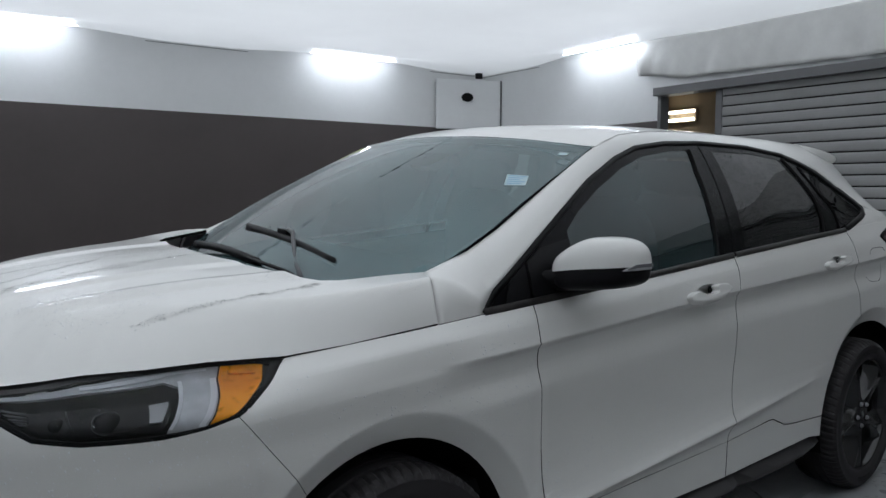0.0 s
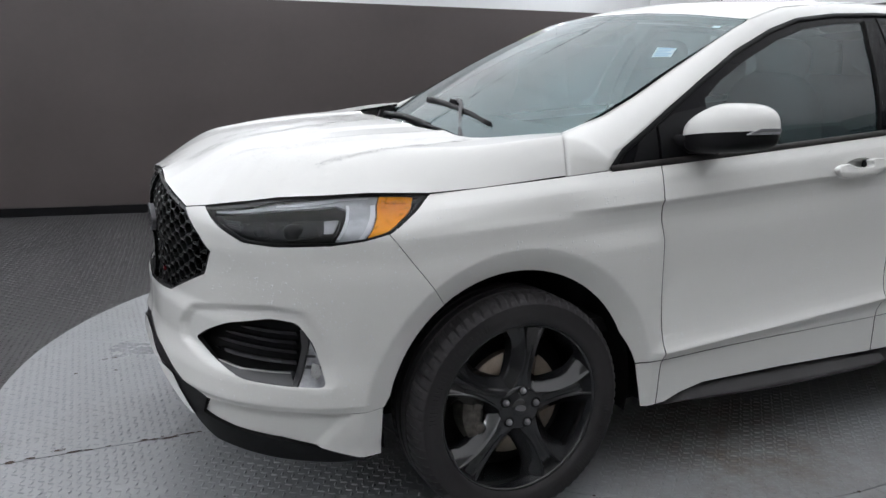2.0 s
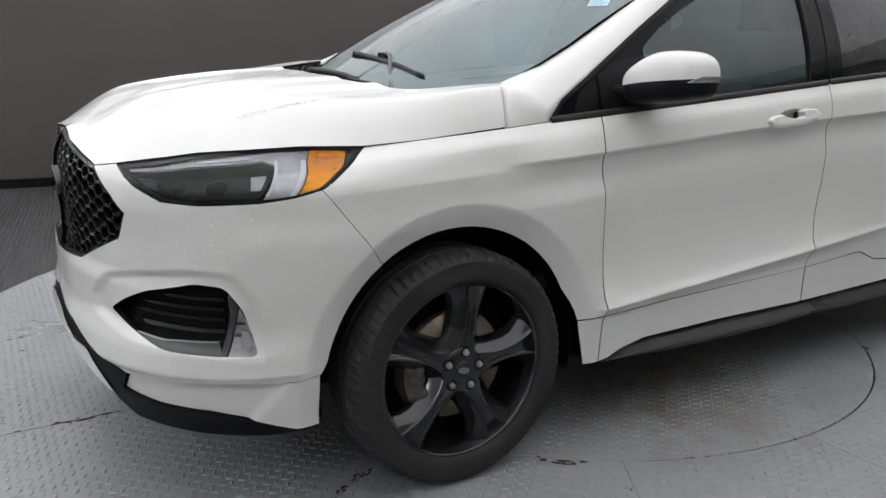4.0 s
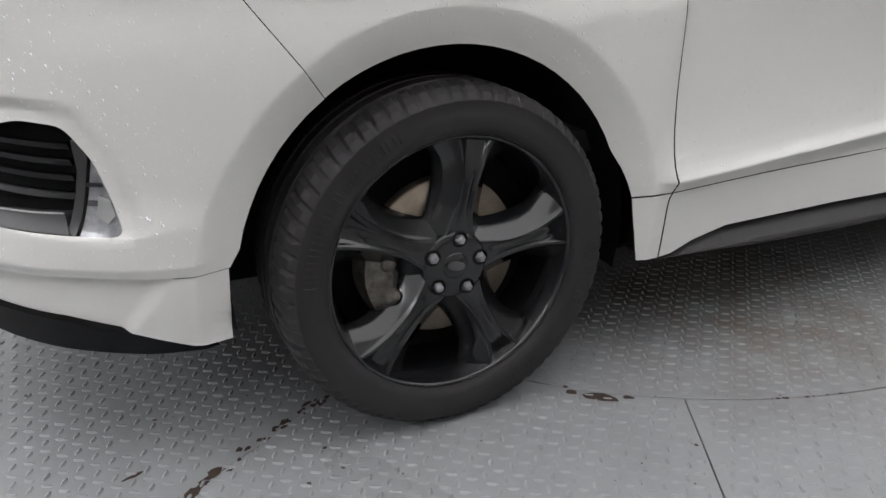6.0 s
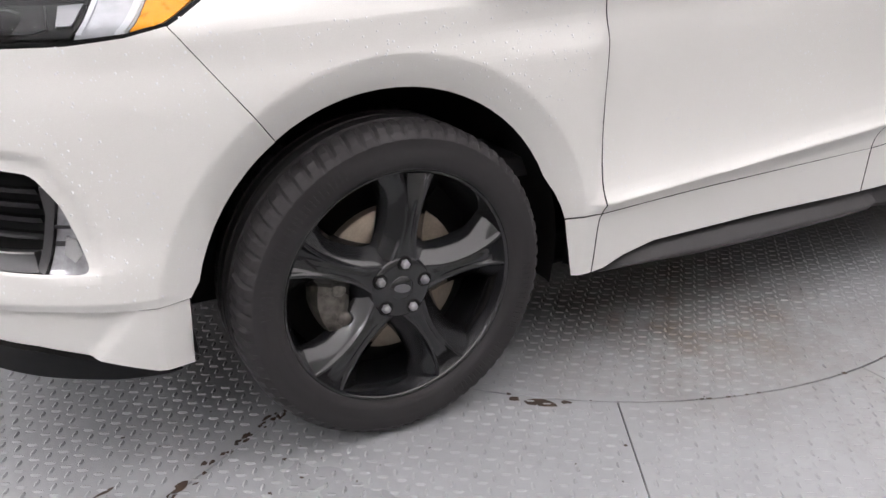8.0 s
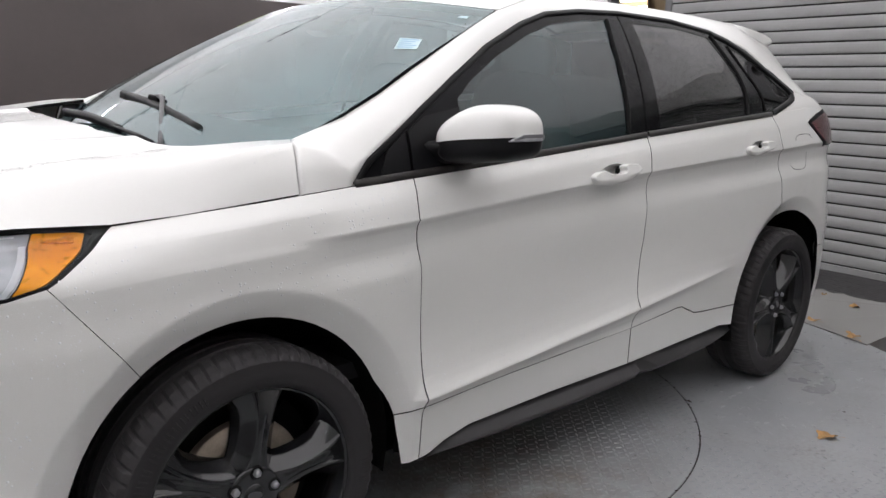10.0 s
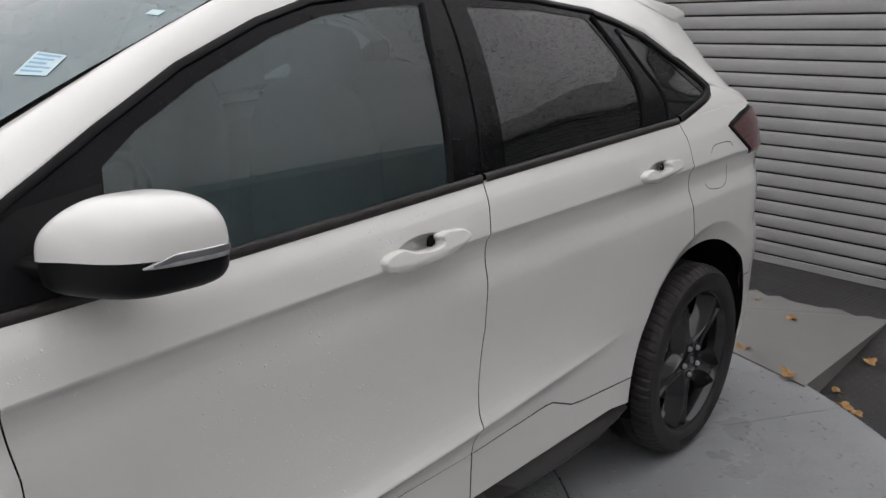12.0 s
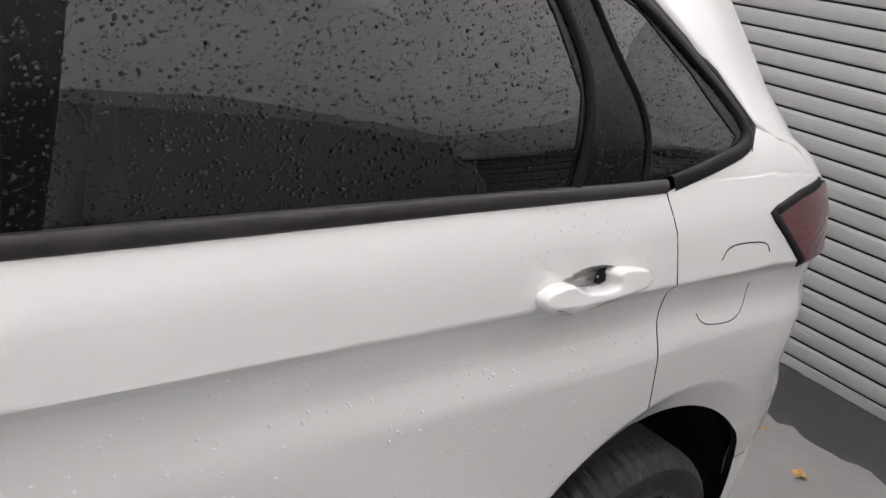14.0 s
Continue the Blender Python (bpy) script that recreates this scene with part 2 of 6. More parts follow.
# ---- the car's surface ----
def lerp(x, pts):
    return float(np.interp(x, [p[0] for p in pts], [p[1] for p in pts]))
def smooth(a, b, x):
    t = min(max((x - a) / (b - a), 0.0), 1.0)
    return t * t * (3 - 2 * t)
def hermite(x, pts):
    n = len(pts)
    if x <= pts[0][0]: return pts[0][1]
    if x >= pts[-1][0]: return pts[-1][1]
    for i in range(n - 1):
        if x <= pts[i + 1][0]:
            break
    x0, y0 = pts[i]; x1, y1 = pts[i + 1]; h = x1 - x0
    d = (y1 - y0) / h
    dl = (y0 - pts[i-1][1]) / (x0 - pts[i-1][0]) if i else d
    dr = (pts[i+2][1] - y1) / (pts[i+2][0] - x1) if i + 2 < n else d
    m0 = 0.0 if dl * d <= 0 else 2 * dl * d / (dl + d)
    m1 = 0.0 if dr * d <= 0 else 2 * dr * d / (dr + d)
    t = (x - x0) / h
    return (2*t**3-3*t*t+1)*y0 + (t**3-2*t*t+t)*h*m0 + (3*t*t-2*t**3)*y1 + (t**3-t*t)*h*m1
WB = 2.849
HUB = 0.368
REAR_X = WB + 0.084
def crease(x): return 1.003 + (x - 0.525) * 0.0550 + 0.011 * math.sin(math.pi * min(1.0, max(0.0, (x - 0.5) / 2.15)))
def lowline(x): return 0.485 + (x - 0.55) * 0.079
def belt(x): return 1.113 + (x - 0.50) * 0.0765 if x > 0.333 else 1.041 + (x + 0.27) * 0.098
def belt_w(x): return hermite(x, [(-0.6, .76), (-0.27, .819), (0.0, .846), (0.333, .872), (0.9, .892), (1.65, .896), (2.5, .890), (2.8, .882), (3.2, .872), (3.6, .86)])
def width(x, z):
    zc, zl, zb, wb = crease(x), lowline(x), belt(x), belt_w(x)
    k = smooth(0.08, 0.35, x) * (1 - smooth(3.0, 3.3, x))
    q = smooth(0.50, 0.55, x) * min(1.0, max(0.0, (2.32 - x) / 0.80)) ** 0.8
    hq = 0.45 + 0.55 * q
    flat = 0.928
    wc = flat + 0.005 * k - 0.016 * (1 - k)
    under = flat - 0.017 * k - 0.009 * (1 - k)
    shelf = 0.924 - 0.013 * q
    low = 0.926 + 0.030 * q
    sill = [(0.10, 0.86), (0.20, 0.898), (0.32, 0.914), (zl - 0.05, 0.922 + 0.002 * q), (zl, low)]
    door = [(zl, low), (zl + 0.03 * hq, low - 0.018 * q), (zl + 0.07 * hq, low - 0.030 * q), (zl + 0.13 * hq, shelf + 0.006 * q), (zl + 0.24 * hq, shelf + 0.0005 * q), (zc - 0.15, shelf + 0.003 * k + 0.001), (zc - 0.07, under - 0.001 * k), (zc - 0.026, under + 0.005 * k), (zc, wc)]
    waist = [(zc, wc), (0.45 * zc + 0.55 * zb, 0.5 * (wc + wb) + 0.006 + 0.010 * (1 - k)), (zb, wb)]
    if z <= zb:
        # the two creases stay sharp only where they are raised
        if z <= zl:
            w = hermite(z, sill) if q > 0.05 else hermite(z, sill[:-1] + door[:1] + door[4:])
        elif z <= zc:
            w = hermite(z, door) if k > 0.05 else hermite(z, sill[:-1] + door[:1] + door[4:] + waist[1:])
        else:
            w = hermite(z, waist) if k > 0.05 else hermite(z, sill[:-1] + door[:1] + door[4:] + waist[1:])
    else:
        w = wb - 0.19 * (z - zb) - 0.75 * (z - zb) ** 2 - 0.08 * smooth(2.35, 3.15, x) * smooth(-0.02, 0.20, z - zb) - 0.03 * smooth(1.9, 2.5, x) * smooth(0.0, 0.30, z - zb)
    return w + 0.035
LIPS = ((0.0, 0.512), (REAR_X, 0.525))
def flare(x, z):
    """How far the skin turns in towards the wheel openings."""
    for hx, near in LIPS:
        e = near - math.hypot(x - hx, z - HUB)
        if z > 0.2 and e > 0:
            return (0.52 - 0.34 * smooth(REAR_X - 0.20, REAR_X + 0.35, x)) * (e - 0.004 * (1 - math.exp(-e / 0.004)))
    return 0.0
PLAN_F = [(-1.655, -1.0, 0.0), (-1.36, -0.985, 0.285), (-1.02, -0.895, 0.610), (-0.80, -0.765, 0.80), (-0.60, -0.595, 0.91), (-0.40, -0.40, 0.963)]
PLAN_R = [(3.05, 3.05, 0.963), (3.30, 3.299, 0.948), (3.50, 3.492, 0.885), (3.72, 3.632, 0.735), (4.02, 3.712, 0.40), (4.36, 3.735, 0.0)]
def cr(s, pts):
    """Catmull-Rom through (s, x, y)."""
    n = len(pts)
    s = min(max(s, pts[0][0]), pts[-1][0])
    i = 0
    while i < n - 2 and s > pts[i + 1][0]: i += 1
    out = []
    for c in (1, 2):
        p0, p1 = pts[i][c], pts[i + 1][c]
        h = pts[i + 1][0] - pts[i][0]
        m0 = (p1 - pts[i-1][c]) / (pts[i+1][0] - pts[i-1][0]) if i else (p1 - p0) / h
        m1 = (pts[i+2][c] - p0) / (pts[i+2][0] - pts[i][0]) if i + 2 < n else (p1-p0)/h
        t = (s - pts[i][0]) / h
        out.append((2*t**3-3*t*t+1)*p0 + (t**3-2*t*t+t)*h*m0 + (3*t*t-2*t**3)*p1 + (t**3-t*t)*h*m1)
    return out
def nose(z):
    return hermite(z, [(0.15, 0.05), (0.24, -0.005), (0.40, -0.02), (0.55, 0.0), (0.75, 0.0), (0.95, 0.008), (1.02, 0.04), (1.08, 0.12)])
def tail(z):
    return hermite(z, [(0.2, -0.05), (0.45, 0.05), (0.75, 0.05), (0.85, -0.02), (1.2, -0.05), (1.7, -0.35)])
FOG_LIP = [(-1.16, 0.600), (-1.10, 0.655), (-0.942, 0.684), (-0.788, 0.702), (-0.700, 0.697), (-0.655, 0.640), (-0.625, 0.540), (-0.860, 0.560), (-0.992, 0.570)]
def away(s, z, poly):
    """Distance from a polygon, nothing within it."""
    best, within = 9.0, False
    for (ax, ay), (bx, by) in zip(poly, poly[1:] + poly[:1]):
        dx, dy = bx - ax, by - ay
        t = min(1.0, max(0.0, ((s - ax) * dx + (z - ay) * dy) / (dx * dx + dy * dy)))
        best = min(best, math.hypot(s - ax - t * dx, z - ay - t * dy))
        if (ay > z) != (by > z) and s < dx * (z - ay) / dy + ax:
            within = not within
    return 0.0 if within else best
def body(s, z):
    """A point of the car's left flank: s runs along the car from the nose round the side to the tail, z up."""
    if s < -0.40:
        x, y = cr(s, PLAN_F)
        d = width(-0.40, z) - 0.963 - flare(x, z)
        f = min(1.0, (-0.40 - s) / 0.6)
        g = (y / 0.963) ** 0.7 if y > 0 else 0
        out = 0.016 * smooth(0.585, 0.50, z) * (1 - smooth(0.455, 0.43, z)) - 0.012 * smooth(0.90, 0.80, z) * smooth(0.66, 0.72, z) * smooth(-0.62, -0.85, s)
        if -1.30 < s < -0.52 and 0.44 < z < 0.80:
            out -= 0.014 * smooth(0.044, 0.020, away(s, z, FOG_LIP))
        x += (nose(z) - out) * smooth(0, 1, f)
        y += d * g + 0.6 * out * g * smooth(0, 0.3, f)
        return (x, -y, z)
    if s > 3.05:
        x, y = cr(s, PLAN_R)
        d = width(3.05, z) - 0.963 - flare(x, z)
        f = min(1.0, (s - 3.05) / 0.6)
        low = smooth(3.05, 3.28, s) * smooth(1.08, 0.90, z)
        return (x + tail(z) * smooth(0, 1, f), -(y + (d + 0.006 * low) * (y / 0.963 if y > 0 else 0)), z)
    return (s, flare(s, z) - width(s, z), z)


def to_q(s, z):
    zl, zc, zb = lowline(s), crease(s), belt(s)
    return float(np.interp(z, [0.0, zl, zc, zb, zb + 1], [0.0, 0.5, 1.0, 1.12, 2.12]))


def to_z(s, q):
    zl, zc, zb = lowline(s), crease(s), belt(s)
    return float(np.interp(q, [0.0, 0.5, 1.0, 1.12, 2.12], [0.0, zl, zc, zb, zb + 1]))


def cut(poly, axis, value, keep_more):
    """The part of a convex outline on one side of a line."""
    out = []
    for i in range(len(poly)):
        a, b = poly[i - 1], poly[i]
        ia, ib = (a[axis] >= value) == keep_more, (b[axis] >= value) == keep_more
        if ia != ib:
            p, q = (a, b) if a < b else (b, a)
            t = (value - p[axis]) / (q[axis] - p[axis])
            c = [p[0] + t * (q[0] - p[0]), p[1] + t * (q[1] - p[1])]
            c[axis] = value
            out.append(tuple(c))
        if ib:
            out.append(b)
    return out


def dense(poly, step=0.02):
    out = []
    for i in range(len(poly)):
        a, b = poly[i], poly[(i + 1) % len(poly)]
        n = max(1, int(math.hypot(b[0] - a[0], b[1] - a[1]) / step))
        out += [(a[0] + (b[0] - a[0]) * k / n, a[1] + (b[1] - a[1]) * k / n) for k in range(n)]
    return out


def shrink(poly, d):
    """The outline moved inward by d."""
    area = sum(poly[i - 1][0] * poly[i][1] - poly[i][0] * poly[i - 1][1] for i in range(len(poly)))
    sg = 1 if area > 0 else -1
    out = []
    for i in range(len(poly)):
        a, b, c = Vector(poly[i - 1]), Vector(poly[i]), Vector(poly[(i + 1) % len(poly)])
        if (b - a).length < 1e-6 or (c - b).length < 1e-6:
            out.append(tuple(b))
            continue
        d1, d2 = (b - a).normalized(), (c - b).normalized()
        n1, n2 = Vector((-d1.y, d1.x)) * sg, Vector((-d2.y, d2.x)) * sg
        n = n1 + n2
        n = n / max(0.5, n.length_squared / 2) if n.length > 1e-3 else n1
        out.append(tuple(b + n * d))
    return out


def rounded(pts, r=0.02, n=3, skip=()):
    """The outline with its corners cut round."""
    out = []
    for i, p in enumerate(pts):
        if i in skip:
            out.append(p)
            continue
        a, b, c = Vector(pts[i - 1]), Vector(p), Vector(pts[(i + 1) % len(pts)])
        ra, rc = min(r, (a - b).length * 0.45), min(r, (c - b).length * 0.45)
        p0, p2 = b + (a - b).normalized() * ra, b + (c - b).normalized() * rc
        for k in range(n + 1):
            t = k / n
            out.append(tuple((1 - t) ** 2 * p0 + 2 * t * (1 - t) * b + t * t * p2))
    return out


def surf_point(s, z, off=0.0):
    p = Vector(body(s, z))
    e = 0.004
    a, b = Vector(body(s + e, z)) - Vector(body(s - e, z)), Vector(body(s, z + e)) - Vector(body(s, z - e))
    n = a.cross(b).normalized()
    return p + n * off, n


EDGE_COUNT = [0]
CREASE_ROWS = (0.485, 0.496, 0.5, 0.504, 0.515, 0.535, 0.56, 0.59, 0.955, 0.98, 0.993, 1.0, 1.004, 1.015, 1.12)


def lip_cut(poly):
    """The pieces of a small outline (s, q), parted where the lips of the wheel openings begin."""
    pieces = [poly]
    for hx, near in LIPS:
        if min(abs(p[0] - hx) for p in poly) > near + 0.02:
            continue
        for radius in (near + 0.003, near - 0.004, near - 0.013):
            more = []
            for piece in pieces:
                far = [math.hypot(s - hx, to_z(s, q) - HUB) - radius for s, q in piece]
                if min(far) > -1e-5 or max(far) < 1e-5:
                    more.append(piece)
                    continue
                inner, outer = [], []
                for i in range(len(piece)):
                    (a, fa), (b, fb) = (piece[i - 1], far[i - 1]), (piece[i], far[i])
                    if fa * fb < 0:
                        if b < a:
                            a, fa, b, fb = b, fb, a, fa
                        t = fa / (fa - fb)
                        c = (a[0] + t * (b[0] - a[0]), a[1] + t * (b[1] - a[1]))
                        inner.append(c)
                        outer.append(c)
                    (inner if far[i] <= 0 else outer).append(piece[i])
                more += [k for k in (inner, outer) if len(k) > 2]
            pieces = more
    return pieces


def panel_data(poly, off=0.0, depth=0.018, step=0.03, gap=0.0, rows=None, centre=False, surf=surf_point, warp=True, holes=()):
    """A curved sheet of the flank inside the outline poly (s, z), with its edges turned in."""
    if gap:
        poly = shrink(poly, gap)
    loops = [dense(h) for h in (poly, *holes)]
    if warp:
        loops = [[(p, to_q(p, z)) for p, z in h] for h in loops]
    flat = [p for h in loops for p in h]
    tris = tessellate_polygon([[Vector((p, q, 0)) for p, q in h] for h in loops])
    pl = flat
    index, verts, faces = {}, [], []

    def vid(p):
        k = (round(p[0], 5), round(p[1], 5))
        if k not in index:
            index[k] = len(verts)
            verts.append(k)
        return index[k]
    s0, s1 = min(p[0] for p in pl), max(p[0] for p in pl)
    q0, q1 = min(p[1] for p in pl), max(p[1] for p in pl)
    qs = [k * step * 0.8 for k in range(int(q0 / (step * 0.8)) - 1, int(q1 / (step * 0.8)) + 2)]
    if warp:
        qs = sorted(set([q for q in qs if min(abs(q - c) for c in CREASE_ROWS) > 0.006] + list(CREASE_ROWS)))
    for tri in tris:
        t3 = [flat[i] for i in tri]
        if (t3[1][0] - t3[0][0]) * (t3[2][1] - t3[0][1]) - (t3[2][0] - t3[0][0]) * (t3[1][1] - t3[0][1]) < 0:
            t3.reverse()
        for k in range(int(math.floor(min(p[0] for p in t3) / step)), int(math.floor(max(p[0] for p in t3) / step)) + 1):
            strip = cut(cut(t3, 0, k * step, True), 0, (k + 1) * step, False)
            if len(strip) < 3:
                continue
            lo, hi = min(p[1] for p in strip), max(p[1] for p in strip)
            for j in range(len(qs) - 1):
                if qs[j + 1] <= lo or qs[j] >= hi:
                    continue
                for piece in lip_cut(cut(cut(strip, 1, qs[j], True), 1, qs[j + 1], False)) if warp else [cut(cut(strip, 1, qs[j], True), 1, qs[j + 1], False)]:
                    ids = []
                    for p in piece:
                        i = vid(p)
                        if i not in ids:
                            ids.append(i)
                    if len(ids) > 2:
                        faces.append(ids)
    pts, nrm = [], []
    for s, q in verts:
        p, n = surf(s, to_z(s, q) if warp else q, off)
        pts.append(p)
        nrm.append(n)
    count = {}
    for f in faces:
        for i in range(len(f)):
            e = (f[i - 1], f[i])
            key = (min(e), max(e))
            count.setdefault(key, []).append(e)
    out = [tuple(p) for p in pts]
    ring = {}
    EDGE_COUNT[0] = len(faces)
    if depth:
        for key, es in count.items():
            if len(es) == 1:
                if centre and abs(pts[key[0]].y) < 0.004 and abs(pts[key[1]].y) < 0.004:
                    continue
                for v in key:
                    if v not in ring:
                        ring[v] = len(out)
                        out += [tuple(pts[v]), tuple(pts[v] - nrm[v] * depth)]
                a, b = es[0]
                faces.append((ring[b], ring[a], ring[a] + 1, ring[b] + 1))
    return out, faces


def flip(data):
    v, f = data
    return [(x, -y, z) for x, y, z in v], [tuple(reversed(k)) for k in f]


def joined(*datas):
    v, f = [], []
    for a, b in datas:
        n = len(v)
        v += list(a)
        f += [tuple(i + n for i in k) for k in b]
    return v, f


def panels(name, poly, mat, parent, both=True, label="", **kw):
    """The panel on the left flank and, mirrored, on the right."""
    d = panel_data(poly, **kw)
    n, m = EDGE_COUNT[0], len(d[1])
    edge = [0] * n + [1] * (m - n)
    a = add(name, mesh_of(name, *d, mat, edge=edge), parent, label)
    if both:
        add(name, mesh_of(name, *flip(d), mat, edge=edge), parent, label)
    return a


def whole(name, poly, mat, parent, label="", **kw):
    """A panel that reaches across the car's middle, as one mesh."""
    d = panel_data(poly, centre=True, **kw)
    n, m = EDGE_COUNT[0], len(d[1])
    me = mesh_of(name, *joined(d, flip(d)), mat, edge=([0] * n + [1] * (m - n)) * 2)
    bm = bmesh.new()
    bm.from_mesh(me)
    bmesh.ops.remove_doubles(bm, verts=[v for v in bm.verts if abs(v.co.y) < 0.01], dist=0.012)
    bm.to_mesh(me)
    bm.free()
    return add(name, me, parent, label)


def arc(cx, cz, r, a0, a1, n):
    return [(cx + r * math.cos(radians(a0 + (a1 - a0) * k / n)), cz + r * math.sin(radians(a0 + (a1 - a0) * k / n))) for k in range(n + 1)]


# ---- outlines on the flank ----
ARCH_R = 0.432
DLO_LOW = [(0.333, 1.100), (0.525, 1.115), (1.013, 1.153), (1.643, 1.203), (2.227, 1.245), (2.66, 1.272)]
DLO_TOP = [(0.333, 1.100), (0.389, 1.160), (0.592, 1.290), (0.755, 1.386), (0.940, 1.485), (1.150, 1.570), (1.309, 1.617), (1.508, 1.643), (1.746, 1.655), (2.105, 1.651), (2.40, 1.627), (2.70, 1.556), (2.925, 1.462), (3.00, 1.385), (2.955, 1.347), (2.867, 1.320), (2.66, 1.272)]
F_SEAM = [(0.525, 1.113), (0.513, 1.059), (0.508, 1.007), (0.528, 0.870), (0.535, 0.70), (0.539, 0.456)]
M_SEAM = [(1.643, 1.203), (1.640, 1.14), (1.634, 1.073), (1.648, 0.95), (1.645, 0.82), (1.627, 0.73), (1.605, 0.60), (1.600, 0.54), (1.592, 0.487)]
R_SEAM = [(2.66, 1.272), (2.69, 1.21), (2.715, 1.12), (2.738, 1.00), (2.80, 0.806)]
SILL_TOP = [(0.464, 0.446), (0.539, 0.456), (0.81, 0.467), (1.592, 0.489), (1.92, 0.511), (1.955, 0.509), (2.06, 0.466), (2.13, 0.458), (2.43, 0.440)]
FRONT_ARCH = arc(0.0, HUB + 0.004, ARCH_R, 10, 168, 30)
REAR_ARCH = arc(REAR_X, HUB + 0.006, ARCH_R + 0.013, 172, -4, 36)

car = thing("car", "white crossover car beaded with rain, on black alloy wheels", "car", pose(0, 0.035, 0))

# doors
FRONT_DOOR = F_SEAM + [p for p in SILL_TOP if 0.6 < p[0] < 1.58] + M_SEAM[::-1] + [(1.013, 1.153)]
CUP = [(1.0 * math.cos(a), 1.0 * math.sin(a)) for a in [2 * math.pi * k / 20 for k in range(20)]]
CUP_F = [(1.395 + 0.074 * c, 1.089 + 0.024 * d + 0.0075 * c) for c, d in CUP]
CUP_R = [(2.473 + 0.069 * c, 1.144 + 0.0225 * d + 0.007 * c) for c, d in CUP]
fd = panels("front_door", FRONT_DOOR, PAINT, car, gap=0.0016, holes=(CUP_F[::-1],))


def cup_surf(cx, cz, rx, rz):
    def f(s, z, off):
        r2 = ((s - cx) / rx) ** 2 + ((z - cz) / rz) ** 2
        return surf_point(s, z, -0.001 - 0.030 * max(0.0, 1 - r2 * r2))
    return f


panels("handle_cup", [(1.395 + 0.076 * c, 1.089 + 0.0255 * d + 0.0075 * c) for c, d in CUP], PAINT, fd, both=False, surf=cup_surf(1.395, 1.089, 0.080, 0.0285), depth=0, step=0.012)
REAR_DOOR = M_SEAM + [p for p in SILL_TOP if 1.6 < p[0] < 2.4] + [(2.43, 0.440)] + [p for p in REAR_ARCH if p[0] < 2.78 and p[1] > 0.46] + R_SEAM[::-1] + [(2.227, 1.245)]
rd = panels("rear_door", REAR_DOOR, PAINT, car, gap=0.0016, holes=(CUP_R[::-1],))
panels("handle_cup", [(2.473 + 0.071 * c, 1.144 + 0.024 * d + 0.007 * c) for c, d in CUP], PAINT, rd, both=False, surf=cup_surf(2.473, 1.144, 0.075, 0.027), depth=0, step=0.012)


GRIP = [(0.000, 0.020), (0.014, 0.029), (0.034, 0.034), (0.056, 0.036), (0.066, 0.033), (0.078, 0.027), (0.097, 0.022), (0.129, 0.021), (0.160, 0.0235), (0.171, 0.028), (0.170, 0.036), (0.164, 0.043), (0.170, 0.049), (0.188, 0.053),
        (0.236, 0.051), (0.257, 0.044), (0.266, 0.032), (0.262, 0.020), (0.240, 0.012), (0.178, 0.003), (0.069, -0.006), (0.012, -0.003), (0.001, 0.008)]


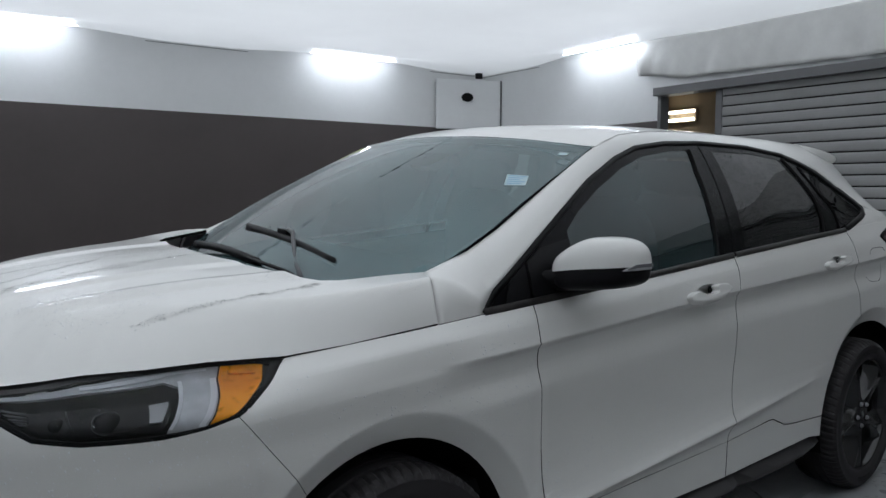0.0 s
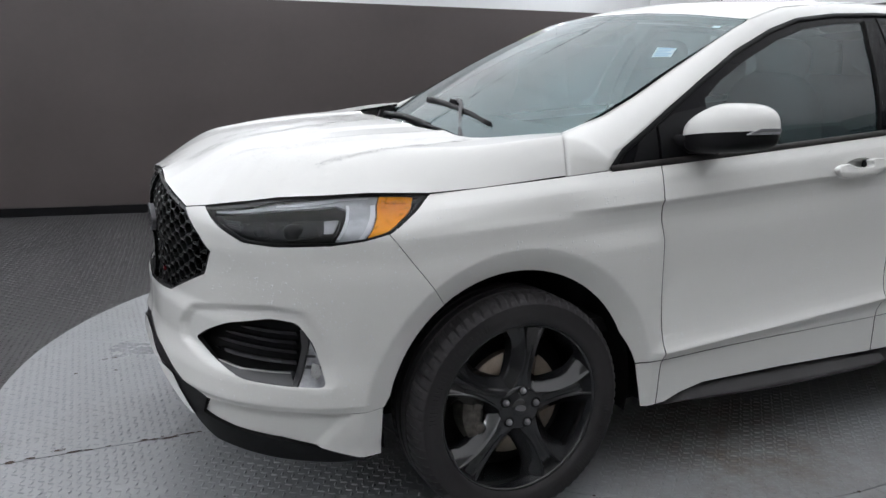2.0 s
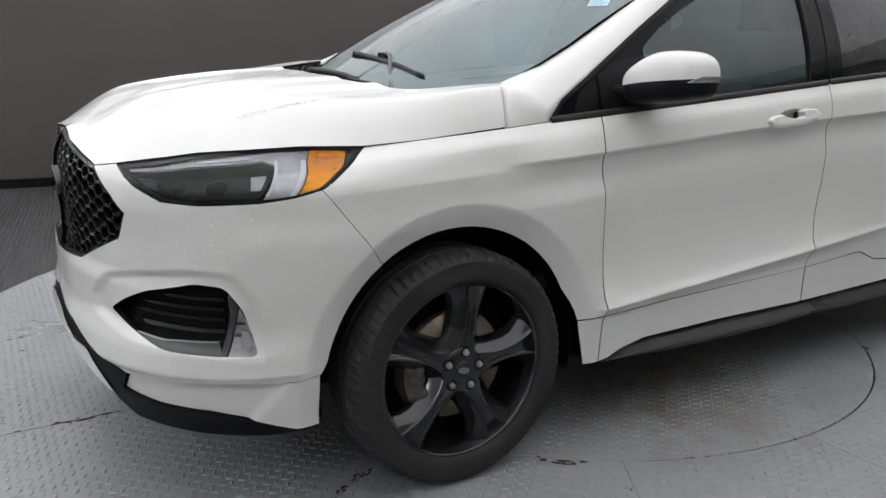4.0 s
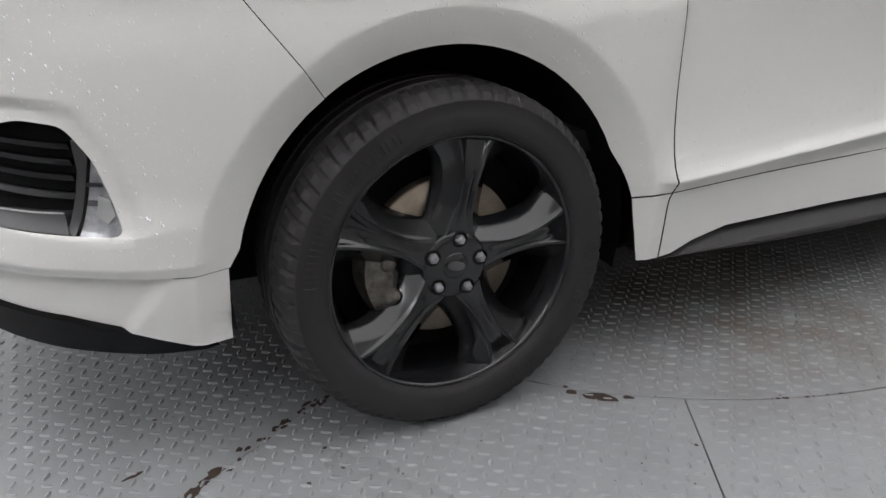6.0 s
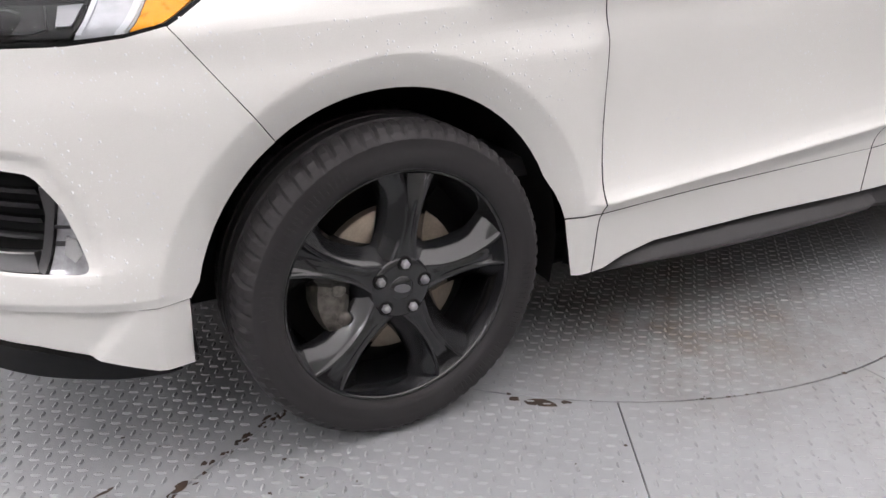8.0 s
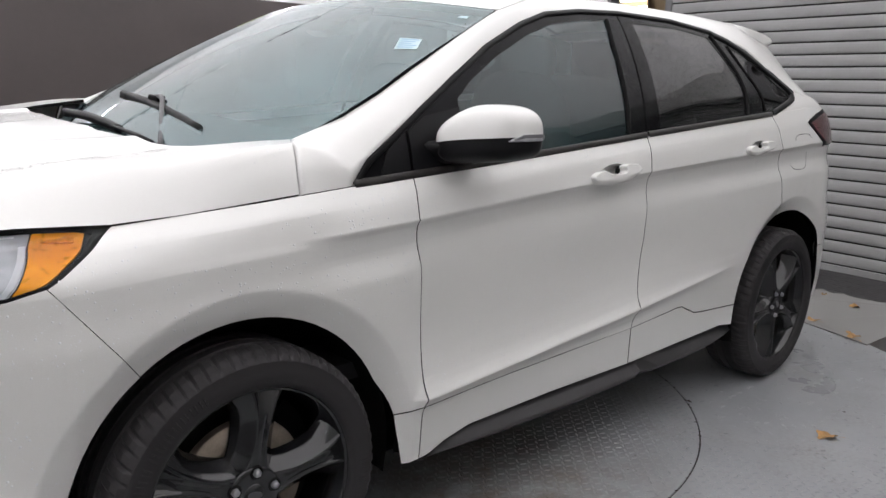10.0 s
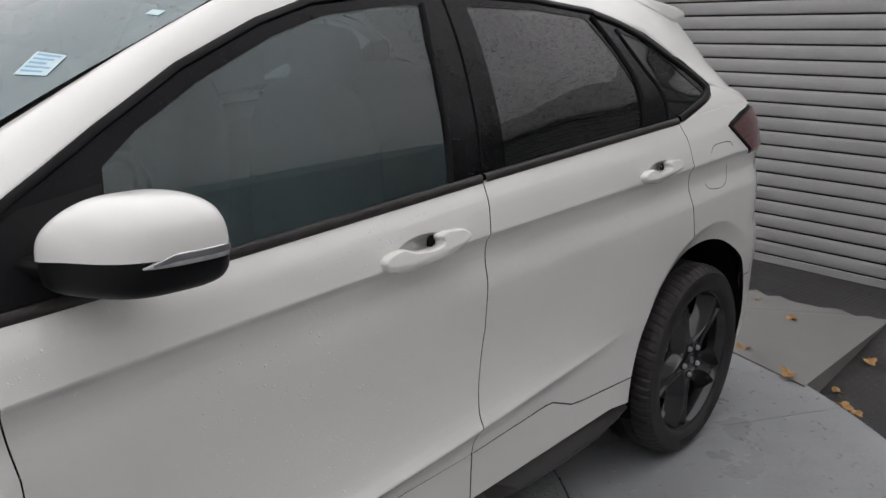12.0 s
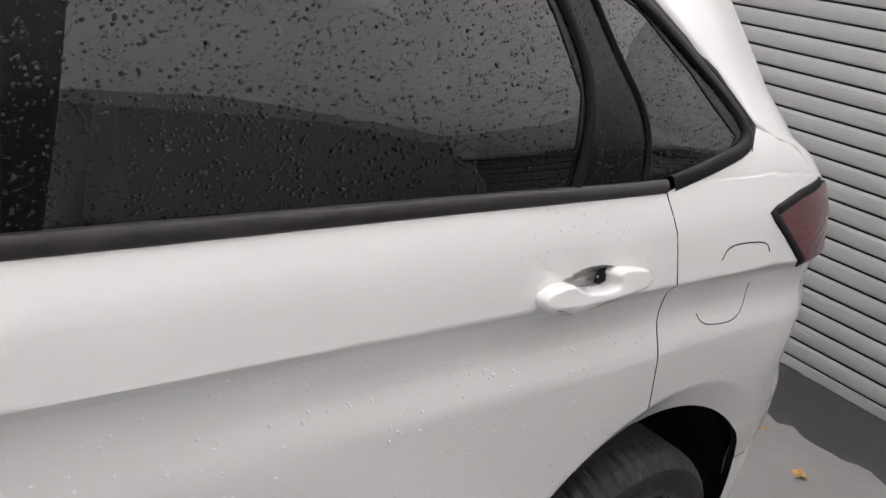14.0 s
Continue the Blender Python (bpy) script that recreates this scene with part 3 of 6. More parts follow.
def handle(parent, x0, z0, k):
    """A bowed pull handle with a scooped upper edge."""
    def area(p):
        return sum(a[0] * b[1] - b[0] * a[1] for a, b in zip(p, p[1:] + p[:1]))
    base = rounded([(x0 + a * k, z0 + b * k) for a, b in GRIP], 0.006, 2)
    def inset(d):
        p = shrink(base, d)
        return p if abs(area(p)) < abs(area(base)) else shrink(base, -d)
    low = [(x0 + a * k, z0 + b * k) for a, b in ((0.0, 0.004), (0.012, -0.003), (0.069, -0.006), (0.178, 0.003), (0.240, 0.013), (0.264, 0.024))]
    def bowed(a, b, drop):
        """Proud along a ridge near the lower edge, sloping back above it and turned under below."""
        t = min(0.96, max(0.04, (a - x0) / (0.262 * k)))
        ridge = lerp(b - lerp(a, low), [(0.0, 0.35), (0.007, 0.94), (0.010, 1.0), (0.022, 0.90), (0.050, 0.70)])
        return tuple(surf_point(a, b, 0.011 + 0.015 * ridge * min(1.0, max(0.0, t) / 0.08, max(0.0, 1 - t) / 0.07) ** 0.5 + drop)[0])
    rings = [[tuple(surf_point(a, b, -0.006)[0]) for a, b in base]]
    for d, drop in ((0.0, -0.008), (0.0016, -0.0025), (0.0040, 0.0)):
        rings.append([bowed(a, b, drop) for a, b in (inset(d) if d else base)])
    v, f = loft(rings, True)
    # the bowed face is cut into narrow strips along its length
    top = inset(0.0040)
    cap = bmesh.new()
    flat = [cap.verts.new((a, b, 0)) for a, b in top]
    for tri in tessellate_polygon([[Vector((a, b, 0)) for a, b in top]]):
        cap.faces.new([flat[q] for q in tri])
    for q in range(1, 30):
        bmesh.ops.bisect_plane(cap, geom=cap.verts[:] + cap.edges[:] + cap.faces[:], dist=1e-6,
                               plane_co=(x0 + 0.262 * k * q / 30, 0, 0), plane_no=(1, 0, 0))
    for q in range(-2, 14):
        bmesh.ops.bisect_plane(cap, geom=cap.verts[:] + cap.edges[:] + cap.faces[:], dist=1e-6,
                               plane_co=(x0, z0 + 0.005 * q * k, 0), plane_no=(-0.12, 1, 0))
    n = len(v)
    cap.verts.index_update()
    v = list(v) + [bowed(c.co.x, c.co.y, 0.0) for c in cap.verts]
    f = list(f) + [tuple(n + c.index for c in face.verts) for face in cap.faces]
    cap.free()
    me = mesh_of("door_handle", v, f, PAINT)
    bm = bmesh.new()
    bm.from_mesh(me)
    bmesh.ops.remove_doubles(bm, verts=bm.verts[:], dist=1e-5)
    bmesh.ops.recalc_face_normals(bm, faces=bm.faces[:])
    bm.to_mesh(me)
    bm.free()
    me.polygons.foreach_set("use_smooth", [True] * len(me.polygons))
    grip = add("door_handle", me, parent, "white pull handle")
    gap = [(x0 + a * k, z0 + b * k) for a, b in ((0.146, 0.026), (0.160, 0.022), (0.176, 0.026), (0.176, 0.040), (0.168, 0.048), (0.156, 0.047), (0.149, 0.040))]
    add("handle_gap", mesh_of("handle_gap", *panel_data(gap, off=-0.006, depth=0.004, step=0.01), DARK), grip, "dark gap behind the grip")
    return grip


handle(fd, 1.270, 1.056, 1.04)
handle(rd, 2.357, 1.1135, 0.955)
SILL_FRONT = [(0.453, 0.445), (0.5410, 0.456), (0.5410, 0.288), (0.482, 0.287), (0.470, 0.36)]
SILL_MID = [(0.5412, 0.456)] + [p for p in SILL_TOP if 0.6 < p[0] < 1.5] + [(1.5930, 0.489), (1.5960, 0.345), (1.118, 0.348), (0.74, 0.341), (0.64, 0.318), (0.580, 0.293), (0.5412, 0.288)]
SILL_REAR = [(1.5932, 0.489)] + [p for p in SILL_TOP if p[0] > 1.6] + [p for p in REAR_ARCH if p[1] < 0.43 and p[0] < 2.8][::-1] + [(2.452, 0.34), (2.30, 0.362), (1.643, 0.345), (1.5962, 0.345)]
panels("fender_extension", SILL_FRONT, PAINT, car, gap=0.0016)
panels("sill_panel", SILL_MID, PAINT, car, gap=0.0016)
panels("sill_panel", SILL_REAR, PAINT, car, gap=0.0026)
FENDER = [(0.333, 1.100), (0.05, 1.073), (-0.27, 1.046), (-0.321, 1.014), (-0.432, 0.949), (-0.252, 0.722)] + [p for p in FRONT_ARCH if p[0] > -0.24 and not (p[0] > 0 and p[1] < 0.56)][::-1] + [(0.417, 0.52), (0.437, 0.483), (0.452, 0.446)] + F_SEAM[::-1]
panels("front_fender", FENDER, PAINT, car, gap=0.0016, step=0.018)
QUARTER = R_SEAM + [p for p in REAR_ARCH if p[0] > 2.82 and p[1] > 0.605] + [(3.316, 0.6005), (3.37, 0.6005), (3.36, 0.70), (3.36, 1.05), (3.362, 1.130), (3.215, 1.127), (3.02, 1.242), (3.31, 1.297), (3.16, 1.362), (3.00, 1.385), (2.955, 1.347), (2.867, 1.320)]
panels("rear_quarter", QUARTER, PAINT, car, gap=0.0016, step=0.018)
REAR_BUMPER = [(3.37, 0.5990), (3.316, 0.5990)] + [p for p in REAR_ARCH if p[1] < 0.60 and p[0] > 3] + [(3.35, 0.30), (4.36, 0.30), (4.36, 0.95), (3.36, 0.95), (3.36, 0.70)]
whole("rear_bumper", REAR_BUMPER, PAINT, car, step=0.06)
whole("tailgate", [(3.36, 0.955), (4.36, 0.955), (4.36, 1.22), (3.36, 1.22)], PAINT, car, step=0.06)
panels("tail_lamp", [(3.02, 1.242), (3.215, 1.128), (3.60, 1.136), (3.60, 1.28), (3.31, 1.296)], RED, car, gap=0.0016, label="dark red tail lamp with a black rim")

# front
HL = [(-1.03, 0.997), (-0.749, 1.036), (-0.449, 1.050), (-0.27, 1.046), (-0.321, 1.014), (-0.432, 0.949), (-0.502, 0.932), (-0.596, 0.920), (-0.753, 0.913), (-0.860, 0.918), (-0.941, 0.950)]
GR = [(-1.655, 1.035), (-1.40, 1.018), (-1.14, 0.982), (-0.985, 0.877), (-1.037, 0.800), (-1.30, 0.702), (-1.655, 0.675)]
FOG = [(-1.117, 0.587), (-1.04, 0.628), (-0.942, 0.668), (-0.788, 0.702), (-0.700, 0.697), (-0.655, 0.640), (-0.613, 0.510), (-0.701, 0.512), (-0.860, 0.518), (-0.992, 0.548)]
FOG = rounded(FOG, 0.022, 4)
BUMPER = [(-1.655, 0.54), (-1.655, 0.675), (-1.30, 0.702), (-1.037, 0.800), (-0.985, 0.877), (-1.14, 0.982), (-1.03, 0.997), (-0.941, 0.950), (-0.860, 0.918)] \
    + [(-0.753, 0.913), (-0.596, 0.920), (-0.502, 0.932), (-0.432, 0.949), (-0.252, 0.722)] + [p for p in FRONT_ARCH if p[0] < -0.26] + [(-0.443, 0.431), (-0.602, 0.431), (-0.68, 0.434), (-1.00, 0.426), (-1.196, 0.469), (-1.338, 0.507), (-1.507, 0.528)]
whole("front_bumper", BUMPER, PAINT, car, holes=(FOG[::-1],), step=0.018)
LIP = [(-0.443, 0.429), (-0.602, 0.429), (-0.68, 0.432), (-1.008, 0.422), (-1.035, 0.370), (-0.90, 0.350), (-0.743, 0.340), (-0.62, 0.315), (-0.521, 0.283), (-0.445, 0.278)]



def lip_surf(s, z, off):
    """The lip steps back ahead of a slanting edge."""
    return surf_point(s, z, off - 0.015 * smooth(-0.540, -0.566, s - (z - 0.43) * 0.75))


panels("lower_bumper_lip", LIP, PAINT, car, off=-0.004, gap=0.001, surf=lip_surf, step=0.012)
SPLIT = [(-0.47, 0.272), (-0.521, 0.281), (-0.62, 0.312), (-0.743, 0.337), (-0.90, 0.347), (-1.035, 0.367), (-1.01, 0.424), (-1.196, 0.467), (-1.338, 0.505), (-1.507, 0.526), (-1.655, 0.538), (-1.655, 0.46), (-1.384, 0.44), (-1.241, 0.40), (-1.12, 0.352), (-1.055, 0.318), (-0.98, 0.291), (-0.86, 0.281), (-0.74, 0.274), (-0.60, 0.268)]
whole("chin", [(-1.655, 0.50), (-1.53, 0.495), (-1.356, 0.464), (-1.243, 0.430), (-1.158, 0.388), (-1.08, 0.345), (-1.113, 0.345), (-1.241, 0.380), (-1.384, 0.418), (-1.655, 0.44)], PAINT, car, off=-0.002, depth=0.004, label="white strip below the lower intake")
whole("splitter", SPLIT, BLACK_TRIM, car, off=-0.008, label="black plastic front splitter")
whole("grille_backing", GR, DARK, car, off=-0.06, depth=0)
panels("headlight_housing", HL, DARK, car, off=-0.045, depth=0)
panels("headlight_lens", HL, LENS, car, gap=0.004, depth=0)
panels("fog_pocket", FOG, DARK, car, off=-0.05, depth=0)

# dark inner shell behind the joints
whole("inner_shell", [(-1.655, 0.52), (-1.36, 0.49), (-1.20, 0.45), (-1.0, 0.36), (-0.46, 0.30), (-0.46, 0.9), (-0.40, 0.95), (0.5, 0.95), (0.47, 0.3), (2.40, 0.30), (2.40, 0.9), (3.33, 0.9), (3.33, 0.30), (4.36, 0.30), (4.36, 1.20), (2.66, 1.25), (0.333, 1.08), (-0.27, 1.02), (-1.655, 0.95)], DARK, car, off=-0.048, depth=0, step=0.06)

# side windows
panels("front_window", [(0.70, 1.128), (0.742, 1.328), (0.82, 1.384), (0.965, 1.460), (1.165, 1.543), (1.32, 1.590), (1.51, 1.617), (1.648, 1.626), (1.605, 1.53), (1.572, 1.40), (1.535, 1.195), (1.013, 1.153)], FRONT_GLASS, car, off=-0.006, depth=0)
panels("rear_window", [(1.735, 1.218), (1.76, 1.42), (1.80, 1.626), (2.105, 1.626), (2.345, 1.607), (2.42, 1.50), (2.46, 1.40), (2.418, 1.270), (2.227, 1.25)], PRIVACY, car, off=-0.006, depth=0)
panels("quarter_window", [(2.612, 1.291), (2.622, 1.372), (2.58, 1.45), (2.54, 1.515), (2.50, 1.575), (2.68, 1.535), (2.83, 1.46), (2.93, 1.365), (2.88, 1.335), (2.70, 1.302)], PRIVACY, car, off=-0.006, depth=0)

# hood, windshield and roof
HOOD_EDGE = [body(0.30, 1.0968), body(0.174, 1.0852)] + [body(s, z) for s, z in ((0.05, 1.073), (-0.11, 1.058), (-0.27, 1.048), (-0.449, 1.052), (-0.60, 1.046), (-0.749, 1.038), (-0.90, 1.018), (-1.03, 0.999), (-1.14, 0.984), (-1.25, 1.002), (-1.40, 1.020), (-1.55, 1.034), (-1.655, 1.037))]


def edge_near(x, y):
    """Distance to the hood's edge, and the edge's height there."""
    best = (9.0, 0.0)
    for i in range(len(HOOD_EDGE) - 1):
        ax, ay, az = HOOD_EDGE[i]
        bx, by, bz = HOOD_EDGE[i + 1]
        dx, dy = bx - ax, by - ay
        t = min(1.0, max(0.0, ((x - ax) * dx + (y - ay) * dy) / (dx * dx + dy * dy)))
        d = math.hypot(x - ax - t * dx, y - ay - t * dy)
        if d < best[0]:
            best = (d, az + t * (bz - az))
    return best


def hood_z(x, y):
    y = -abs(y)
    d, ze = edge_near(x, y)
    zc = hermite(x, [(-1.02, 1.045), (-0.97, 1.068), (-0.90, 1.095), (-0.80, 1.122), (-0.65, 1.150), (-0.45, 1.178), (-0.25, 1.195), (0.0, 1.206), (0.15, 1.214), (0.3, 1.225)]) - 0.022 * (y / 0.8) ** 2 * smooth(0.2, -0.2, x)
    k = max(0.0, 1 - d / (0.075 + 0.17 * smooth(0.12, -0.55, x)))
    dome = 0.010 * smooth(0.54, 0.46, abs(y) - 0.12 * x) * smooth(-0.95, -0.6, x)
    dip = -0.007 * smooth(0.20, 0.26, abs(y) - 0.05 * x) * smooth(0.46, 0.40, abs(y) - 0.12 * x) * smooth(-0.9, -0.5, x)
    zi = zc - 0.010 + dome + dip
    return zi - (zi - ze) * k ** 2.0


def ws_z(x, y):
    return 1.175 + (x - 0.08 - 0.25 * y * y) * 0.5 + 0.02 * math.sin(math.pi * min(1, max(0, (x - 0.1) / 0.95)))


def height_point(fn):
    def f(x, y, off):
        e = 0.004
        n = Vector((-(fn(x + e, y) - fn(x - e, y)) / (2 * e), -(fn(x, y + e) - fn(x, y - e)) / (2 * e), 1)).normalized()
        return Vector((x, y, fn(x, y))) + n * off, n
    return f


HOOD_REAR = [(-0.092, 0.0), (-0.088, -0.12), (-0.066, -0.28), (-0.044, -0.48), (-0.015, -0.60), (0.025, -0.640), (0.085, -0.664), (0.150, -0.690), (0.205, -0.718), (0.245, -0.745), (0.212, -0.80), (0.190, -0.845), (0.179, -0.875)]
whole("hood", [(p[0], p[1]) for p in HOOD_EDGE[:0:-1]] + HOOD_REAR[::-1], PAINT, car, surf=height_point(hood_z), warp=False, gap=0.0008, depth=0.012, step=0.016, label="white hood with wet streaks")
WS_BASE = [(0.045, 0.0), (0.05, -0.15), (0.06, -0.28), (0.075, -0.466), (0.10, -0.60), (0.17, -0.70), (0.25, -0.742), (0.33, -0.758)]
WS_SIDE = [(0.395, -0.768), (0.51, -0.77), (0.648, -0.75), (0.893, -0.722), (1.073, -0.692)]
WS_TOP = [(1.055, -0.53), (1.035, -0.27), (1.025, 0.0)]
whole("windshield", WS_BASE + WS_SIDE + WS_TOP, WINDSHIELD, car, surf=height_point(ws_z), warp=False, gap=0.004, depth=0.004)
whole("cowl", [(-0.100, 0.0), (-0.096, -0.12), (-0.074, -0.28), (-0.052, -0.48), (-0.020, -0.61), (0.025, -0.652), (0.085, -0.676), (0.150, -0.702), (0.25, -0.752), (0.34, -0.756), (0.26, -0.725), (0.19, -0.68), (0.125, -0.59), (0.10, -0.456), (0.085, -0.27), (0.075, -0.14), (0.07, 0.0)], BLACK_TRIM, car, surf=height_point(lambda x, y: max(ws_z(x, y) - 0.006, 1.172 - 0.05 * y * y if x < 0.03 else 0.0)), warp=False, depth=0.02, label="black plastic cowl under the windshield")

FRIT = [(1.073, -0.692), (0.893, -0.722), (0.648, -0.75), (0.51, -0.77), (0.395, -0.768), (0.30, -0.756), (0.20, -0.715), (0.215, -0.690), (0.31, -0.728), (0.40, -0.740), (0.51, -0.741), (0.648, -0.722), (0.885, -0.695), (1.030, -0.668), (1.008, -0.53), (0.988, -0.27), (0.978, 0.0), (1.024, 0.0), (1.034, -0.27), (1.054, -0.53)]
whole("frit_band", FRIT[::-1], BLACK_TRIM, car, surf=height_point(lambda x, y: ws_z(x, y) - 0.009), warp=False, depth=0.001, label="black printed border of the windshield")


def by_hood(x, y):
    """A point just behind the hood's rear edge."""
    return (x + 0.003, -y, hood_z(x, y))


_corner = body(0.178, 1.0856)
RAIL = [((0.333, 1.100), (_corner[0], -_corner[1], _corner[2])), ((0.336, 1.104), by_hood(0.179, -0.875)), ((0.340, 1.110), by_hood(0.190, -0.845)), ((0.348, 1.119), by_hood(0.212, -0.80)), ((0.365, 1.136), by_hood(0.245, -0.745)), ((0.389, 1.160), (0.395, 0.768, 1.268)), ((0.48, 1.222), (0.51, 0.773, 1.328)),
        ((0.592, 1.290), (0.648, 0.753, 1.400)), ((0.755, 1.386), (0.86, 0.727, 1.510)), ((0.94, 1.485), (1.0, 0.703, 1.576)), ((1.15, 1.570), (1.076, 0.693, 1.610)),
        ((1.309, 1.617), (1.27, 0.645, 1.664)), ((1.508, 1.643), (1.50, 0.615, 1.690)), ((1.746, 1.655), (1.75, 0.605, 1.702)), ((2.105, 1.651), (2.1, 0.60, 1.706)), ((2.40, 1.627), (2.45, 0.598, 1.705)),
        ((2.70, 1.556), (2.82, 0.60, 1.694)), ((2.925, 1.462), (3.16, 0.632, 1.607)), ((3.00, 1.385), (3.27, 0.712, 1.46)), ((3.04, 1.372), (3.36, 0.785, 1.345)), ((3.16, 1.360), (3.42, 0.820, 1.300)), ((3.31, 1.298), (3.45, 0.826, 1.275))]
rail_rows = []
for ri, ((s, z), (bx, by, bz)) in enumerate(RAIL):
    a, n = surf_point(s, z, 0.0)
    b = Vector((bx, -by, bz))
    bulge = (0.0, 0.14, 0.26, 0.30, 0.28, 0.24, 0.20)[ri] if ri < 7 else 0.16
    mid = 0.45 * a + 0.55 * b + Vector((-0.15, -0.55, 0.8)).normalized() * bulge * (b - a).length
    if 10 <= ri <= 16:
        mid = Vector(((a.x + b.x) / 2, b.y - 0.55 * abs(b.y - a.y), b.z - 0.06 * abs(b.y - a.y)))
    if ri >= 17:
        w = b - a
        mid = a + (w - n * w.dot(n)) * 0.5
    rail_rows.append([tuple(a + Vector((0, 0.02, -0.004)))] + [tuple((1 - t) ** 2 * a + 2 * t * (1 - t) * mid + t * t * b) for t in [k / 8 for k in range(9)]] + [tuple(b + Vector((0, 0.012, -0.02)))])
v, f = loft(rail_rows)
f = [tuple(reversed(k)) for k in f]
add("side_rail", mesh_of("side_rail", v, f, PAINT), car)
add("side_rail", mesh_of("side_rail", *flip((v, f)), PAINT), car)
roof_rows = []
for i in range(10, 18):
    bx, by, bz = RAIL[i][1]
    lead = 0.05 if i == 10 else 0.02 if i == 11 else 0.0
    roof_rows.append([(bx - lead * (1 - t * t), by * t, bz + 0.001 + (0.035 if i < 17 else 0.05) * (1 - t * t)) for t in [k / 12 - 1 for k in range(25)]])
v, f = loft(roof_rows)
add("roof", mesh_of("roof", v, [tuple(reversed(k)) for k in f], PAINT), car)
rear_rows = [[(bx + 0.12 * (1 - t * t), by * t, bz) for t in [k / 8 - 1 for k in range(17)]] for bx, by, bz in [r[1] for r in RAIL[17:]] + [(3.42, 0.83, 1.20)]]
v, f = loft(rear_rows)
add("rear_glass", mesh_of("rear_glass", v, [tuple(reversed(k)) for k in f], PRIVACY), car)
# spoiler over the rear glass
SP = [(2.79, 1.6975), (2.95, 1.690), (3.10, 1.678), (3.21, 1.665), (3.27, 1.652), (3.288, 1.641), (3.285, 1.627), (3.25, 1.612)]
SP_LOW = [(3.25, 1.612), (3.17, 1.604), (3.08, 1.604), (2.95, 1.63)]
def across(prof, flare):
    return [[(x - 0.02 * abs(w) ** 6, (0.603 + flare * smooth(1.66, 1.61, z) * smooth(3.25, 3.0, x)) * w, z + 0.032 * (1 - w * w)) for x, z in prof] for w in [k / 14 - 1 for k in range(29)]]
rows = across(SP, 0.02)
v, f = loft(rows)
n = len(SP)
ends = across(SP_LOW, 0.02)
i0 = len(v)
v += [ends[0][1], ends[0][2], ends[0][3], ends[-1][1], ends[-1][2], ends[-1][3]]
f += [tuple(range(n)) + (i0, i0 + 1, i0 + 2), tuple(range(28 * n, 29 * n))[::-1] + (i0 + 5, i0 + 4, i0 + 3)]
spoiler = add("spoiler", mesh_of("spoiler", v, f, PAINT), car, "white roof spoiler")
v, f = loft(ends)
add("spoiler_underside", mesh_of("spoiler_underside", v, f, BLACK_TRIM), spoiler, "black spoiler underside")

# black window surround
SURROUND = [(0.333, 1.100)] + DLO_TOP[1:] + DLO_LOW[::-1][1:-1]
FW = [(0.70, 1.128), (0.742, 1.328), (0.82, 1.384), (0.965, 1.460), (1.165, 1.543), (1.32, 1.590), (1.51, 1.617), (1.648, 1.626), (1.605, 1.53), (1.572, 1.40), (1.535, 1.195), (1.013, 1.153)]
RW = [(1.735, 1.218), (1.76, 1.42), (1.80, 1.626), (2.105, 1.626), (2.345, 1.607), (2.42, 1.50), (2.46, 1.40), (2.418, 1.270), (2.227, 1.25)]
QW = [(2.612, 1.291), (2.622, 1.372), (2.58, 1.45), (2.54, 1.515), (2.50, 1.575), (2.68, 1.535), (2.83, 1.46), (2.93, 1.365), (2.88, 1.335), (2.70, 1.302)]
front_surround = [p for p in SURROUND if p[0] < 1.62 and p in DLO_TOP] + [(1.728, 1.652), (1.673, 1.42), (1.645, 1.25), (1.640, 1.204)] + [p for p in DLO_LOW[::-1] if p[0] < 1.62 and p[0] > 0.4]
rear_surround = [(1.650, 1.205), (1.654, 1.25), (1.682, 1.42), (1.738, 1.654)] + [p for p in DLO_TOP if p[0] > 1.75] + [(2.227, 1.246)]
panels("front_window_frame", front_surround, PILLAR, car, off=-0.004, depth=0.012, holes=(shrink(FW, 0.003)[::-1],), label="black front window frame")
panels("rear_window_frame", rear_surround, PILLAR, car, off=-0.004, depth=0.012, holes=(shrink(RW, 0.003)[::-1], shrink(QW, 0.003)[::-1]), label="black rear window frame")


def strip_on(name, pts, half, mat, parent, out=0.004, label=""):
    """A rounded moulding along a line on the flank."""
    rows = []
    for i, (a, b) in enumerate(pts):
        p, n = surf_point(a, b, 0.0)
        q = surf_point(*pts[min(len(pts) - 1, i + 1)])[0] - surf_point(*pts[max(0, i - 1)])[0]
        w = n.cross(q.normalized())
        rows.append([tuple(p + w * half * c + n * o) for c, o in ((-1, -0.012), (-1, out * 0.4), (-0.7, out), (0.7, out), (1, out * 0.4), (1, -0.012))])
    v, f = loft(rows)
    me = mesh_of(name, v, f, mat)
    return add(name, me, parent, label)


def run(pts, step=0.04):
    out = []
    for i in range(len(pts) - 1):
        n = max(1, int(math.hypot(pts[i + 1][0] - pts[i][0], pts[i + 1][1] - pts[i][1]) / step))
        out += [(pts[i][0] + (pts[i + 1][0] - pts[i][0]) * k / n, pts[i][1] + (pts[i + 1][1] - pts[i][1]) * k / n) for k in range(n)]
    return out + [pts[-1]]


def soft(pts, times=2):
    """Round a line's corners."""
    for _ in range(times):
        out = [pts[0]]
        for (ax, ay), (bx, by) in zip(pts, pts[1:]):
            out += [(0.75 * ax + 0.25 * bx, 0.75 * ay + 0.25 * by), (0.25 * ax + 0.75 * bx, 0.25 * ay + 0.75 * by)]
        pts = out + [pts[-1]]
    return pts


